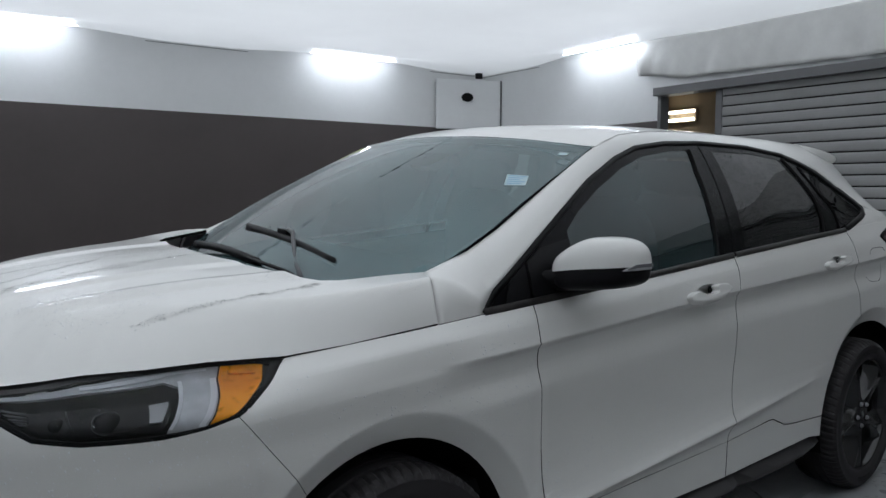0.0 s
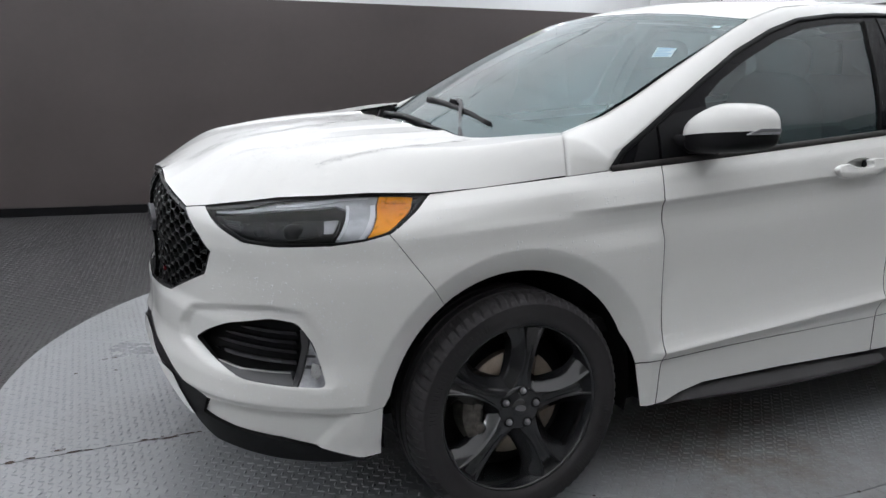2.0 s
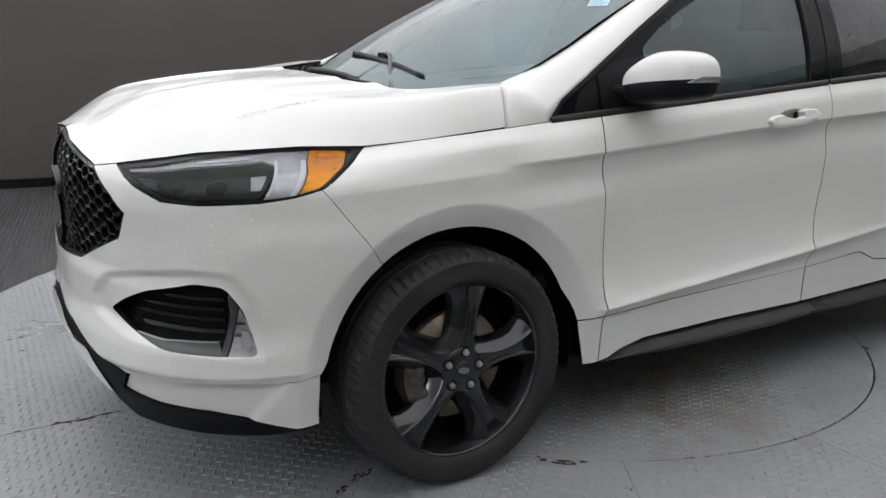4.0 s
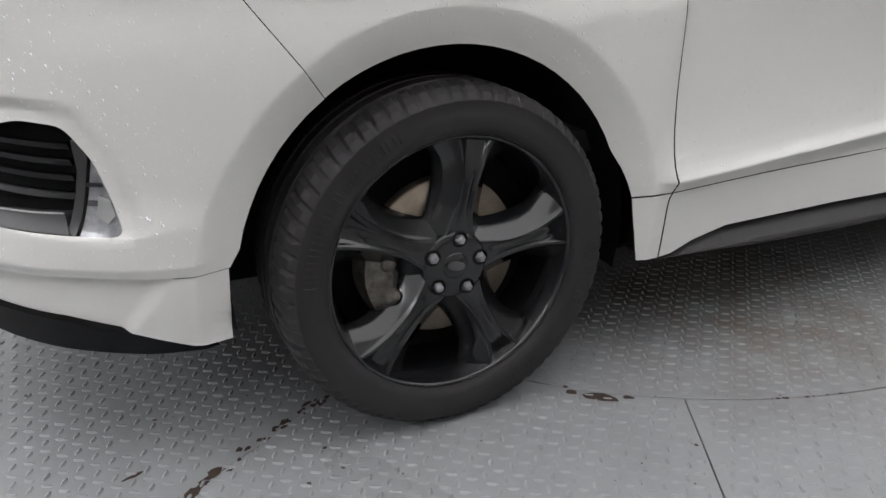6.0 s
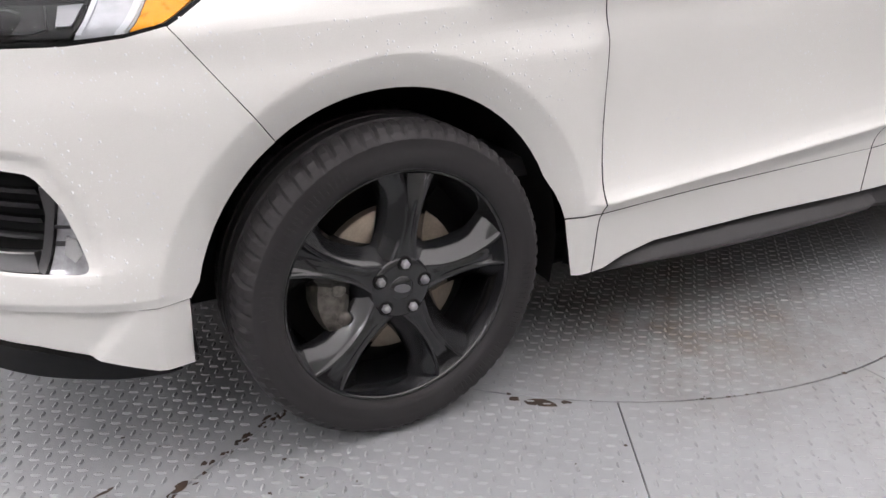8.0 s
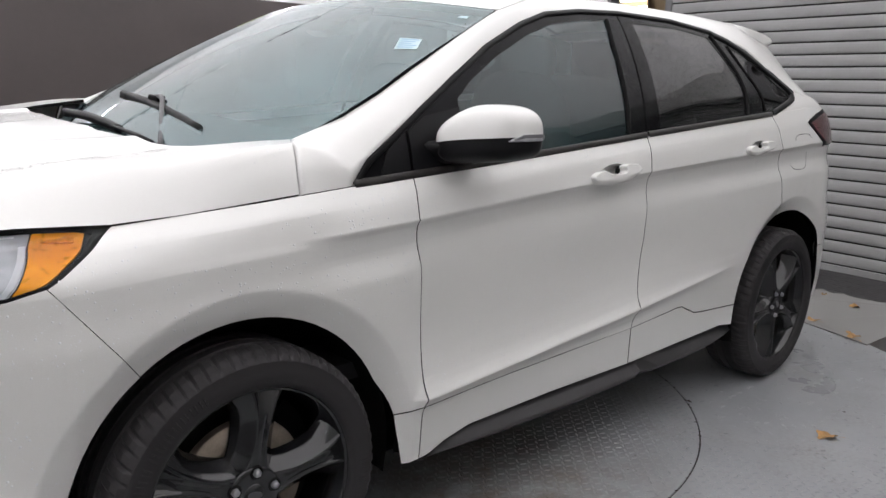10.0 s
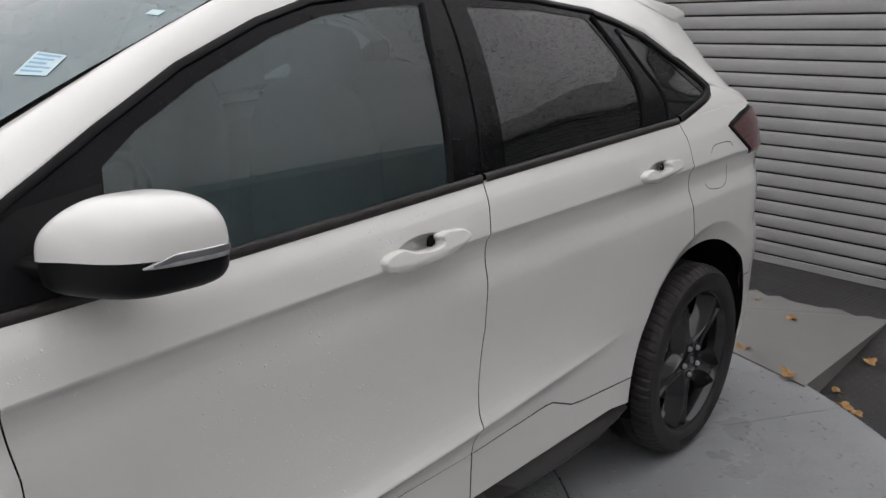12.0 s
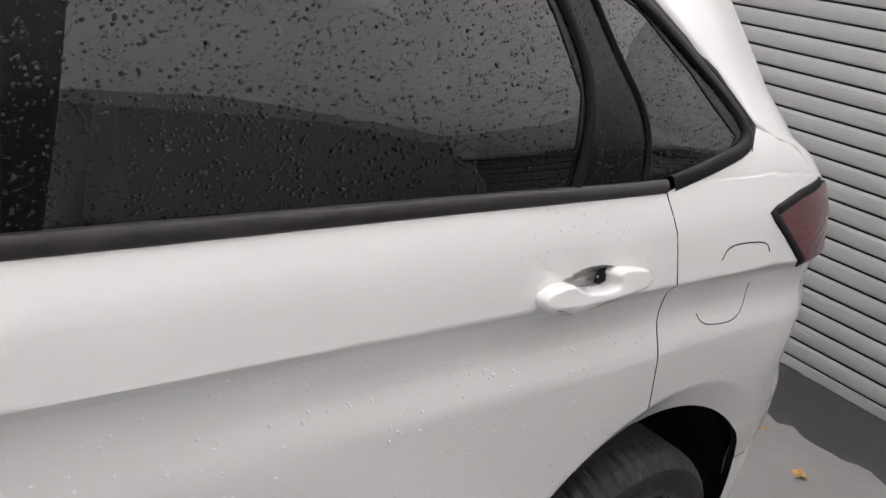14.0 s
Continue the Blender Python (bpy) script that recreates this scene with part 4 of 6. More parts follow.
strip_on("belt_moulding", [(x, z + 0.004) for x, z in run([p for p in DLO_LOW if p[0] < 1.60] + [(1.638, 1.203)])], 0.011, BELT, fd, 0.006, "black rubber belt moulding")
strip_on("belt_moulding", [(x, z + 0.004) for x, z in run([(1.650, 1.204), (2.227, 1.246), (2.66, 1.275)])], 0.011, BELT, rd, 0.006, "black rubber belt moulding")
strip_on("roof_moulding", run(DLO_TOP[0:15], 0.03), 0.009, BLACK_TRIM, car, 0.003, "black window top moulding")
strip_on("quarter_moulding", soft([(2.40, 1.622), (2.55, 1.592), (2.70, 1.545), (2.91, 1.455), (2.985, 1.380), (2.945, 1.348), (2.86, 1.326), (2.68, 1.283)], 2), 0.013, BLACK_TRIM, car, 0.004, "black quarter window moulding")
strip_on("window_divider", soft([(2.432, 1.272), (2.485, 1.41), (2.45, 1.50), (2.38, 1.61)], 3), 0.008, DARK, rd, 0.003, "black rubber window divider")
strip_on("window_divider", run([(1.532, 1.20), (1.569, 1.40), (1.602, 1.53), (1.645, 1.622)], 0.03), 0.006, DARK, fd, 0.003, "black rubber window divider")
strip_on("quarter_line", soft([(2.602, 1.286), (2.628, 1.38), (2.565, 1.46), (2.50, 1.575)], 3), 0.0025, DARK, rd, 0.002, "thin seal ahead of the quarter window")
panels("sail_panel", [(0.42, 1.122), (0.52, 1.131), (0.52, 1.232), (0.45, 1.185)], BLACK_TRIM, car, off=0.001, depth=0.01, both=False, label="black plastic corner panel ahead of the window")
panels("mirror_base", [(0.53, 1.131), (0.70, 1.145), (0.735, 1.30), (0.60, 1.275), (0.53, 1.235)], BLACK_TRIM, fd, off=0.003, depth=0.012, both=False, label="black plastic mirror base")

# ---- wheels ----
def wheel_parts(parent, turn):
    n = 160
    prof = [(0.262, 0.10), (0.30, 0.121), (0.335, 0.119), (0.357, 0.105), (0.366, 0.085), (0.368, 0.062), (0.368, 0.047), (0.361, 0.045), (0.361, 0.037), (0.3685, 0.035), (0.369, 0.006), (0.362, 0.004), (0.362, -0.004), (0.369, -0.006), (0.3685, -0.035), (0.361, -0.037), (0.361, -0.045), (0.368, -0.047),
            (0.368, -0.066), (0.365, -0.088), (0.356, -0.106), (0.343, -0.1165), (0.340, -0.1175), (0.338, -0.1165), (0.318, -0.1215), (0.300, -0.1215), (0.297, -0.1205), (0.294, -0.1205), (0.280, -0.117), (0.274, -0.108), (0.272, -0.098)]
    n = 280
    verts, faces = [], []
    m = len(prof)
    for k in range(n):
        a = 2 * math.pi * k / n
        for j, (r, d) in enumerate(prof):
            dr = 0.0
            if 17 <= j <= 20 or 2 <= j <= 5:
                dr = -0.006 if k % 4 == 0 else 0.0
            elif j == 21:
                dr = -0.0015 if k % 4 == 0 else 0.0
            aa = a + (0.010 * (j - 17) if 17 <= j <= 21 else 0.040 if j > 21 else 0) - (0.010 * (6 - j) if j < 6 else 0)
            verts.append(((r + dr) * math.cos(aa), d, (r + dr) * math.sin(aa)))
    for k in range(n):
        for j in range(m - 1):
            faces.append((k * m + j, ((k + 1) % n) * m + j, ((k + 1) % n) * m + j + 1, k * m + j + 1))
    tyre = mesh_of("tyre", verts, [tuple(reversed(f)) for f in faces], RUBBER)
    tyre.polygons.foreach_set("use_smooth", [j >= 21 for k in range(n) for j in range(m - 1)])
    add("tyre", tyre, parent, "worn black rubber tyre")
    bars = []
    for start, count, w in ((150, 7, 0.017), (116, 7, 0.014), (-28, 7, 0.017), (-66, 7, 0.014)):
        for k in range(count):
            a = radians(start + k * 4.6)
            for da, r0, r1 in ((-0.018, 0.303, 0.326), (0.018, 0.303, 0.326), (0.0, 0.313, 0.316)):
                hw = 0.006 if da else 0.022
                rows = [[(r * math.cos(a + da + e * hw), d, r * math.sin(a + da + e * hw)) for r in (r0, r1)] for e, d in ((-1, -0.1215), (-0.7, -0.1232), (0.7, -0.1232), (1, -0.1215))]
                bars.append(loft(rows))
    tagged(add("sidewall_marking", mesh_of("sidewall_marking", *joined(*bars), RUBBER, False), parent), "raised bars on the tyre wall", kind="stuff")
    rim = add("rim", revolve("rim", [(0.20, 0.09), (0.245, 0.09), (0.25, 0.0), (0.252, -0.07), (0.262, -0.088), (0.2655, -0.1), (0.270, -0.1065), (0.2745, -0.105), (0.2745, -0.09)][::-1], GLOSS_BLACK, 96), parent)
    # five spokes that fork towards the rim
    rs = [0.040, 0.06, 0.08, 0.105, 0.135, 0.165, 0.195, 0.220, 0.242, 0.262]
    ws = [0.034, 0.033, 0.028, 0.0215, 0.0185, 0.0190, 0.0225, 0.0275, 0.034, 0.042]
    ds = [-0.090, -0.091, -0.093, -0.096, -0.099, -0.101, -0.102, -0.102, -0.101, -0.100]
    rows = []
    for r, w, d in zip(rs, ws, ds):
        g = smooth(0.06, 0.12, r)
        g2 = smooth(0.20, 0.25, r)
        rib = 0.0055 + 0.002 * g2
        side = [(w + 0.040 + 0.022 * g2, -0.045), (w + 0.026 + 0.018 * g2, d + 0.026), (w + 0.005 + 0.004 * g2, d + 0.0085), (w, d + 0.002), (w - 0.0015, d), (w - rib, d - 0.0005), (w - rib - 0.0030, d + 0.0065 * g), (w * 0.45, d + 0.006 * g + 0.010 * g2), (w * 0.15, d + 0.002 * g + 0.016 * g2)]
        rows.append([(-a, b, r) for a, b in side] + [(a, b, r) for a, b in side[::-1]])
    sv, sf = loft(rows)
    sm = mesh_of("spoke", sv, sf, GLOSS_BLACK)
    sm.polygons.foreach_set("use_smooth", [k % 17 not in (3, 4, 12, 13) for k in range(len(sf))])
    for k in range(5):
        add("spoke", sm, rim, m=pose(0, 0, 0, 0, 90 - turn + 72 * k, 0))
    add("hub_face", revolve("hub_face", [(0.028, -0.0935), (0.050, -0.0945), (0.064, -0.0940), (0.071, -0.0915), (0.073, -0.080)][::-1], GLOSS_BLACK, 60), rim)
    add("hub_cap", revolve("hub_cap", [(0.0, -0.097), (0.024, -0.0965), (0.028, -0.094), (0.031, -0.088), (0.032, -0.06)][::-1], GLOSS_BLACK, 40), rim)
    bm = bmesh.new()
    bmesh.ops.create_cone(bm, cap_ends=True, segments=32, radius1=0.0205, radius2=0.0195, depth=0.002, matrix=pose(0, -0.0982, 0, 90, 0, 0) @ Matrix.Diagonal((1, 0.5, 1, 1)))
    add("emblem", from_bm("emblem", bm, GREY_TRIM, False), rim, "small oval badge", m=pose(0, 0, 0, 0, 12, 0))
    nut = revolve("lug_nut", [(0.0, -0.106), (0.007, -0.106), (0.0095, -0.103), (0.0105, -0.098), (0.0115, -0.09), (0.0125, -0.075)][::-1], SATIN_TRIM, 6)
    well = revolve("nut_well", [(0.0175, -0.0940), (0.0160, -0.0970), (0.0140, -0.0962), (0.0135, -0.085)], DARK, 24)
    for k in range(5):
        a = radians(turn + 72 * k)
        p = (0.057 * math.cos(a), 0, 0.057 * math.sin(a))
        add("lug_nut", nut, rim, "chrome lug nut", m=Matrix.Translation(p))
        add("nut_well", well, rim, m=Matrix.Translation(p))
    add("brake_disc", revolve("brake_disc", [(0.05, -0.02), (0.085, -0.02), (0.085, -0.035), (0.09, -0.038), (0.170, -0.038), (0.172, -0.03), (0.172, -0.012)][::-1], DISC, 72), parent, "rusty brake disc")
    rows = []
    for k in range(9):
        a = radians(158 + 7 * k)
        t = 1 - abs(k - 4) / 4
        lump = 0.006 * math.sin(5.1 * k)
        r0, r1 = 0.118 - 0.006 * t, 0.186 + 0.006 * t
        rows.append([(r * math.cos(a), d, r * math.sin(a)) for r, d in ((r0, -0.015), (r0, -0.052 - lump), (r0 + 0.016, -0.062 - 0.010 * t), (r0 + 0.040, -0.066 - 0.012 * t + lump), (r1 - 0.006, -0.055 - 0.008 * t), (r1, -0.035), (r1, -0.005))])
    v, f = loft(rows)
    f += [tuple(range(7)), tuple(range(len(v) - 1, len(v) - 8, -1))]
    caliper = add("brake_caliper", mesh_of("brake_caliper", v, f, ALU, False), parent, "weathered aluminium brake caliper")
    for a in (172, 202):
        p = Vector((0.142 * math.cos(radians(a)), -0.066, 0.142 * math.sin(radians(a))))
        add("caliper_piston", revolve("caliper_piston", [(0.0, -0.016), (0.013, -0.016), (0.016, -0.012), (0.018, 0.004)][::-1], ALU, 16), caliper, m=Matrix.Translation(p))
    add("hub_back", revolve("hub_back", [(0.0, 0.02), (0.235, 0.02), (0.24, 0.08)], DARK, 32), parent)


front_wheel = thing("wheel_front_left", "", "")
front_wheel.name = "wheel"
front_wheel.parent = car
front_wheel.matrix_basis = pose(0, -0.858, HUB, 0, 0, 0)
wheel_parts(front_wheel, 82)
tagged(front_wheel, "gloss black five-spoke alloy wheel with tyre")
def copy_wheel(m, spin):
    w = new("wheel")
    w.parent = car
    w.matrix_basis = m @ pose(0, 0, 0, 0, spin, 0)
    made = {front_wheel: w}
    for o in front_wheel.children_recursive:
        if o.name.startswith(("brake_caliper", "caliper_piston")):
            continue
        c = o.copy()
        scene.collection.objects.link(c)
        c.parent = made[o.parent]
        made[o] = c
copy_wheel(pose(WB + 0.018, -0.858, HUB), 38)
copy_wheel(pose(0, 0.858, HUB, 0, 0, 180), 33)
copy_wheel(pose(WB, 0.858, HUB, 0, 0, 180), 50)
# wheel houses
for hx in (0.0, REAR_X):
    for sy in (1, -1):
        rows = [[(hx + r * math.cos(a), -sy * y, HUB + 0.006 + r * math.sin(a)) for a in [math.pi * ((1.055 - 1.13 * k / 24) if hx < 1 else (1.10 - 1.20 * k / 24)) for k in range(25)]] for r, y in ((0.445, 0.915), (0.455, 0.88), (0.46, 0.60), (0.10, 0.58))]
        v, f = loft(rows)
        add("wheel_house", mesh_of("wheel_house", v, f, DARK), car)
add("underbody", box_mesh("underbody", (1.92, 1.60, 0.10), DARK, 0.02, (1.43, 0, 0.30)), car)
add("underbody", box_mesh("underbody", (4.0, 1.10, 0.10), DARK, 0.02, (1.4, 0, 0.28)), car)

# door mirror
def ellipsoid(c, h, p=2.6, nu=24, nv=14, top=None, lo=-90, hi=90):
    verts, faces = [], []
    def sp_(v, e):
        return math.copysign(abs(v) ** (2 / e), v)
    for j in range(nv + 1):
        b = radians(lo + (hi - lo) * j / nv)
        for i in range(nu):
            a = 2 * math.pi * i / nu
            verts.append((c[0] + h[0] * sp_(math.cos(b), p) * sp_(math.cos(a), p), c[1] + h[1] * sp_(math.cos(b), p) * sp_(math.sin(a), p), c[2] + h[2] * sp_(math.sin(b), p)))
    for j in range(nv):
        for i in range(nu):
            faces.append((j * nu + i, j * nu + (i + 1) % nu, (j + 1) * nu + (i + 1) % nu, (j + 1) * nu + i))
    return verts, faces
MC = (0.705, -1.018, 1.205)
MH = (0.096, 0.128)
def skewed(data, keep=None):
    """Sweep the housing back towards its outer end; keep picks the faces that stay."""
    v, f = data
    if keep:
        f = [k for k in f if keep(sum(v[i][0] for i in k) / len(k) - MC[0])]
    out = []
    for x, y, z in v:
        u = (y - MC[1]) / MH[1]
        if z > MC[2]:
            z = MC[2] + (z - MC[2]) * (1 - 0.30 * smooth(-0.1, 1.0, u)) * (1 - 0.05 * smooth(0.0, -1.0, u))
        y -= 0.018 * max(0.0, u)
        out.append((x - 0.30 * (y - MC[1]), y, z - 0.095 * (y - MC[1])))
    return out, f
mirror = add("door_mirror", mesh_of("door_mirror", *skewed(ellipsoid(MC, (MH[0], MH[1] - 0.002, 0.052), 3.4, lo=-90, hi=8)), BLACK_TRIM), car, "door mirror with black lower shell")
add("mirror_rim", mesh_of("mirror_rim", *skewed(ellipsoid((MC[0] + 0.004, MC[1], MC[2] + 0.002), (MH[0], MH[1], 0.100), 2.9, lo=0, hi=90)), BLACK_TRIM), mirror, "black rim round the mirror glass")
add("mirror_cap", mesh_of("mirror_cap", *skewed(ellipsoid((MC[0] - 0.002, MC[1], MC[2] + 0.006), (MH[0] + 0.001, MH[1] + 0.003, 0.101), 3.2, 48, 24, lo=1, hi=90), lambda x: x < 0.066), PAINT), mirror, "white mirror cap")
rows = []
for k in range(22):
    a = radians(-128 + 76 * k / 21)
    c, sn = math.cos(a), math.sin(a)
    px, py = MC[0] + (MH[0] + 0.0015) * math.copysign(abs(c) ** 0.69, c), MC[1] + (MH[1] + 0.004) * math.copysign(abs(sn) ** 0.69, sn)
    px -= 0.30 * (py - MC[1])
    h = 0.002 + 0.016 * min(1, k / 7)
    zi = MC[2] - 0.095 * (py - MC[1])
    rows.append([(px, py + 0.006, zi + 0.001), (px, py - 0.001, zi + 0.002), (px, py - 0.003, zi + 0.002 + h * 0.5), (px, py - 0.001, zi + 0.002 + h), (px, py + 0.006, zi + 0.003 + h)])
v, f = loft(rows)
add("indicator", mesh_of("indicator", v, f, FOG_CHROME), mirror, "clear indicator strip")
v, f = loft([[(x, y - 0.0035, z) for x, y, z in (r[2], r[3])] for r in rows[2:]])
add("indicator_line", mesh_of("indicator_line", v, f, GREY_TRIM), mirror)
v, f = loft([[(0.625 + 0.055 * t + dx * (1 - 0.15 * t), -0.862 - 0.14 * t, 1.188 + dz * (1 - 0.15 * t)) for dx, dz in ((-0.068, 0.010), (-0.050, 0.020), (0.03, 0.026), (0.08, 0.0), (0.05, -0.042), (-0.015, -0.046), (-0.045, -0.026))] for t in (0, 0.33, 0.66, 1.0)], True)
add("mirror_arm", mesh_of("mirror_arm", v, f, BLACK_TRIM), mirror)

# black lower sill cladding in two pieces
def cladding(rows_in):
    rows = []
    for x, zt, h, o in rows_in:
        y = -0.930 - o
        sec = [(-0.87, zt + 0.006), (-0.912, zt + 0.004), (-0.918, zt - 0.006), (y + 0.004, zt - h * 0.62), (y, zt - h * 0.70), (y + 0.003, zt - h * 0.80), (y + 0.030, zt - h), (-0.82, zt - h - 0.008)]
        rows.append([(x, b, c) for b, c in sec])
    v, f = loft(rows)
    m = len(sec)
    f += [tuple(range(m))[::-1], tuple(range(len(v) - m, len(v)))]
    me = mesh_of("sill_cladding", v, f, CLAD)
    me.polygons.foreach_set("use_smooth", [False] * len(f))
    add("sill_cladding", me, car, "black plastic sill cladding")


cladding([(0.548, 0.290, 0.016, 0.0), (0.60, 0.302, 0.030, 0.010), (0.66, 0.326, 0.054, 0.022), (0.74, 0.341, 0.072, 0.030), (0.90, 0.346, 0.082, 0.036), (1.20, 0.349, 0.088, 0.040), (1.50, 0.349, 0.084, 0.040), (1.63, 0.347, 0.078, 0.038), (1.672, 0.346, 0.062, 0.032)])
cladding([(1.655, 0.347, 0.072, 0.004), (1.70, 0.347, 0.084, 0.012), (1.80, 0.349, 0.086, 0.030), (2.0, 0.354, 0.086, 0.036), (2.22, 0.358, 0.080, 0.034), (2.36, 0.352, 0.058, 0.020), (2.45, 0.330, 0.028, 0.0)])

# headlight
for sgn in (1, -1):
    side = thing("headlight", "", "")
    side.parent = car
    tagged(side, "clear headlight with amber corner")
    def hl(name, poly, mat, off, label="", depth=0.006, gap=0.0, step=0.02):
        d = panel_data(poly, off=off, depth=depth, gap=gap, step=step)
        if sgn < 0:
            d = flip(d)
        return add(name, mesh_of(name, *d, mat), side, label)
    hl("amber_reflector", [(-0.418, 1.041), (-0.322, 1.038), (-0.345, 1.015), (-0.430, 0.962), (-0.465, 0.944), (-0.494, 0.937)], AMBER, -0.008, "amber side reflector")
    hl("light_guide", [(-0.422, 1.041), (-0.53, 1.040), (-0.75, 1.027), (-0.98, 0.997), (-0.985, 0.991), (-0.75, 1.016), (-0.552, 1.027), (-0.526, 1.020), (-0.584, 0.931), (-0.499, 0.936)], LIGHT_GUIDE, -0.014, "frosted white light guide")
    for top, foot, wd in ((-0.434, -0.502, 0.014), (-0.512, -0.570, 0.009)):
        hl("guide_ridge", [(top, 1.026), (top - wd, 1.026), (foot - wd, 0.940), (foot, 0.940)], GUIDE_EDGE, -0.011, "bright edge of the light guide", 0.004)
    hl("guide_ridge", [(-0.450, 1.038), (-0.54, 1.0365), (-0.75, 1.0235), (-0.75, 1.0195), (-0.54, 1.0320), (-0.452, 1.034)], GUIDE_EDGE, -0.011, "bright edge of the light guide", 0.004)
    hl("amber_edge", [(-0.405, 1.033), (-0.345, 1.032), (-0.350, 1.025), (-0.405, 1.026)], AMBER, -0.003, "raised bright amber bar", 0.004)
    hl("inner_bezel", [(-0.60, 0.935), (-0.548, 1.012), (-0.74, 1.006), (-0.93, 0.982), (-0.88, 0.935), (-0.75, 0.922)], GRILLE, -0.036, "dark inner bezel")
    hl("main_reflector", [(-0.604, 1.004), (-0.556, 1.008), (-0.588, 0.968), (-0.616, 0.966)], SATIN_TRIM, -0.030, "satin lamp reflector", 0.004)
    hl("bowl", [(-0.763, 0.998), (-0.629, 1.005), (-0.632, 0.956), (-0.66, 0.945), (-0.765, 0.938)], GRILLE, -0.030, "black lamp bowl")
    hl("inner_reflector", [(-0.850, 0.985), (-0.795, 0.995), (-0.785, 0.945), (-0.825, 0.940)], GRILLE, -0.030, "dark inner reflector")
    for cs, cz, r, m_ in ((-0.705, 0.972, 0.030, GRILLE), (-0.82, 0.962, 0.018, GRILLE)):
        p, n = surf_point(cs, cz, -0.034)
        v, f = ellipsoid((p.x, p.y, p.z), (r, r * 0.7, r * 0.8), 2.2, 20, 12)
        if sgn < 0:
            v, f = flip((v, f))
        add("projector", mesh_of("projector", v, f, m_), side)
    for k in range(5):
        z = 0.950 + 0.008 * k
        hl("fin", [(-0.945 + 0.010 * (3 - k), z), (-0.89, z), (-0.89, z + 0.002), (-0.945 + 0.010 * (3 - k), z + 0.002)], GREY_TRIM, -0.025)
    hl("rim", [(-0.30, 1.044)] + [(-0.27, 1.046), (-0.321, 1.014), (-0.432, 0.949), (-0.502, 0.932), (-0.596, 0.920), (-0.753, 0.913), (-0.860, 0.918), (-0.941, 0.950), (-1.03, 0.997)] + [(-0.93, 0.958), (-0.855, 0.926), (-0.753, 0.921), (-0.60, 0.928), (-0.50, 0.940), (-0.435, 0.956), (-0.345, 1.010)], BLACK_TRIM, -0.006, "black lower rim")
    hl("rim_top", [(-1.03, 0.997), (-0.749, 1.036), (-0.449, 1.050), (-0.27, 1.046), (-0.30, 1.037), (-0.449, 1.043), (-0.749, 1.029), (-1.01, 0.993)], BLACK_TRIM, -0.006, "black upper rim")

# grille: honeycomb of sunk cells
def inside(p, poly):
    c = False
    for i in range(len(poly)):
        a, b = poly[i - 1], poly[i]
        if (a[1] > p[1]) != (b[1] > p[1]) and p[0] < (b[0] - a[0]) * (p[1] - a[1]) / (b[1] - a[1]) + a[0]:
            c = not c
    return c


grille = thing("grille", "", "")
grille.parent = car
tagged(grille, "gloss black honeycomb grille")
gd = panel_data(GR, off=-0.004, depth=0.03, step=0.03, centre=True, holes=(shrink(GR, 0.010)[::-1],))
add("grille_frame", mesh_of("grille_frame", *joined(gd, flip(gd)), GRILLE), grille)
inner = shrink(GR, 0.004)
cw, chh = 0.062, 0.040
cells = []
for i in range(-1, 14):
    for j in range(-1, 18):
        cs, cz = -1.655 + i * cw * 0.75, 0.66 + j * chh + (chh / 2 if i % 2 else 0)
        hexo = [(cs + cw / 2 * math.cos(radians(60 * k)), cz + chh / math.sqrt(3) * math.sin(radians(60 * k))) for k in range(6)]
        if not inside((max(cs, -1.65), cz), inner) or sum(inside((max(a, -1.652), b), inner) for a, b in hexo) < 3:
            continue
        hexo = [(max(-1.655, a), b) for a, b in hexo]
        hexi = [(cs + (a - cs) * 0.80, cz + (b - cz) * 0.80) for a, b in hexo]
        hexb = [(cs + (a - cs) * 0.66, cz + (b - cz) * 0.62 + 0.002) for a, b in hexo]
        rows = [[tuple(surf_point(a, b, o)[0]) for a, b in h] for h, o in ((hexo, -0.014), (hexi, -0.016), (hexb, -0.045))]
        cells.append(loft(rows, True))
for d in cells:
    add("grille_cell", mesh_of("grille_cell", *d, GRILLE, False), grille)
    add("grille_cell", mesh_of("grille_cell", *flip(d), GRILLE, False), grille)
bm = bmesh.new()
bmesh.ops.create_cone(bm, cap_ends=True, segments=48, radius1=0.092, radius2=0.088, depth=0.014, matrix=pose(-0.985, 0, 0.885, 0, -90, 0) @ Matrix.Diagonal((0.46, 1, 1, 1)))
add("emblem", from_bm("emblem", bm, GREY_TRIM, False), grille, "chrome-rimmed oval badge")
bm = bmesh.new()
bmesh.ops.create_cone(bm, cap_ends=True, segments=48, radius1=0.080, radius2=0.078, depth=0.014, matrix=pose(-0.987, 0, 0.885, 0, -90, 0) @ Matrix.Diagonal((0.42, 1, 1, 1)))
add("emblem_face", from_bm("emblem_face", bm, NAVY, False), grille, "dark blue oval")
p, n = surf_point(-1.40, 0.755, -0.006)
add("badge", box_mesh("badge", (0.010, 0.036, 0.013), RED, 0.002, tuple(p)), grille, "small red badge")

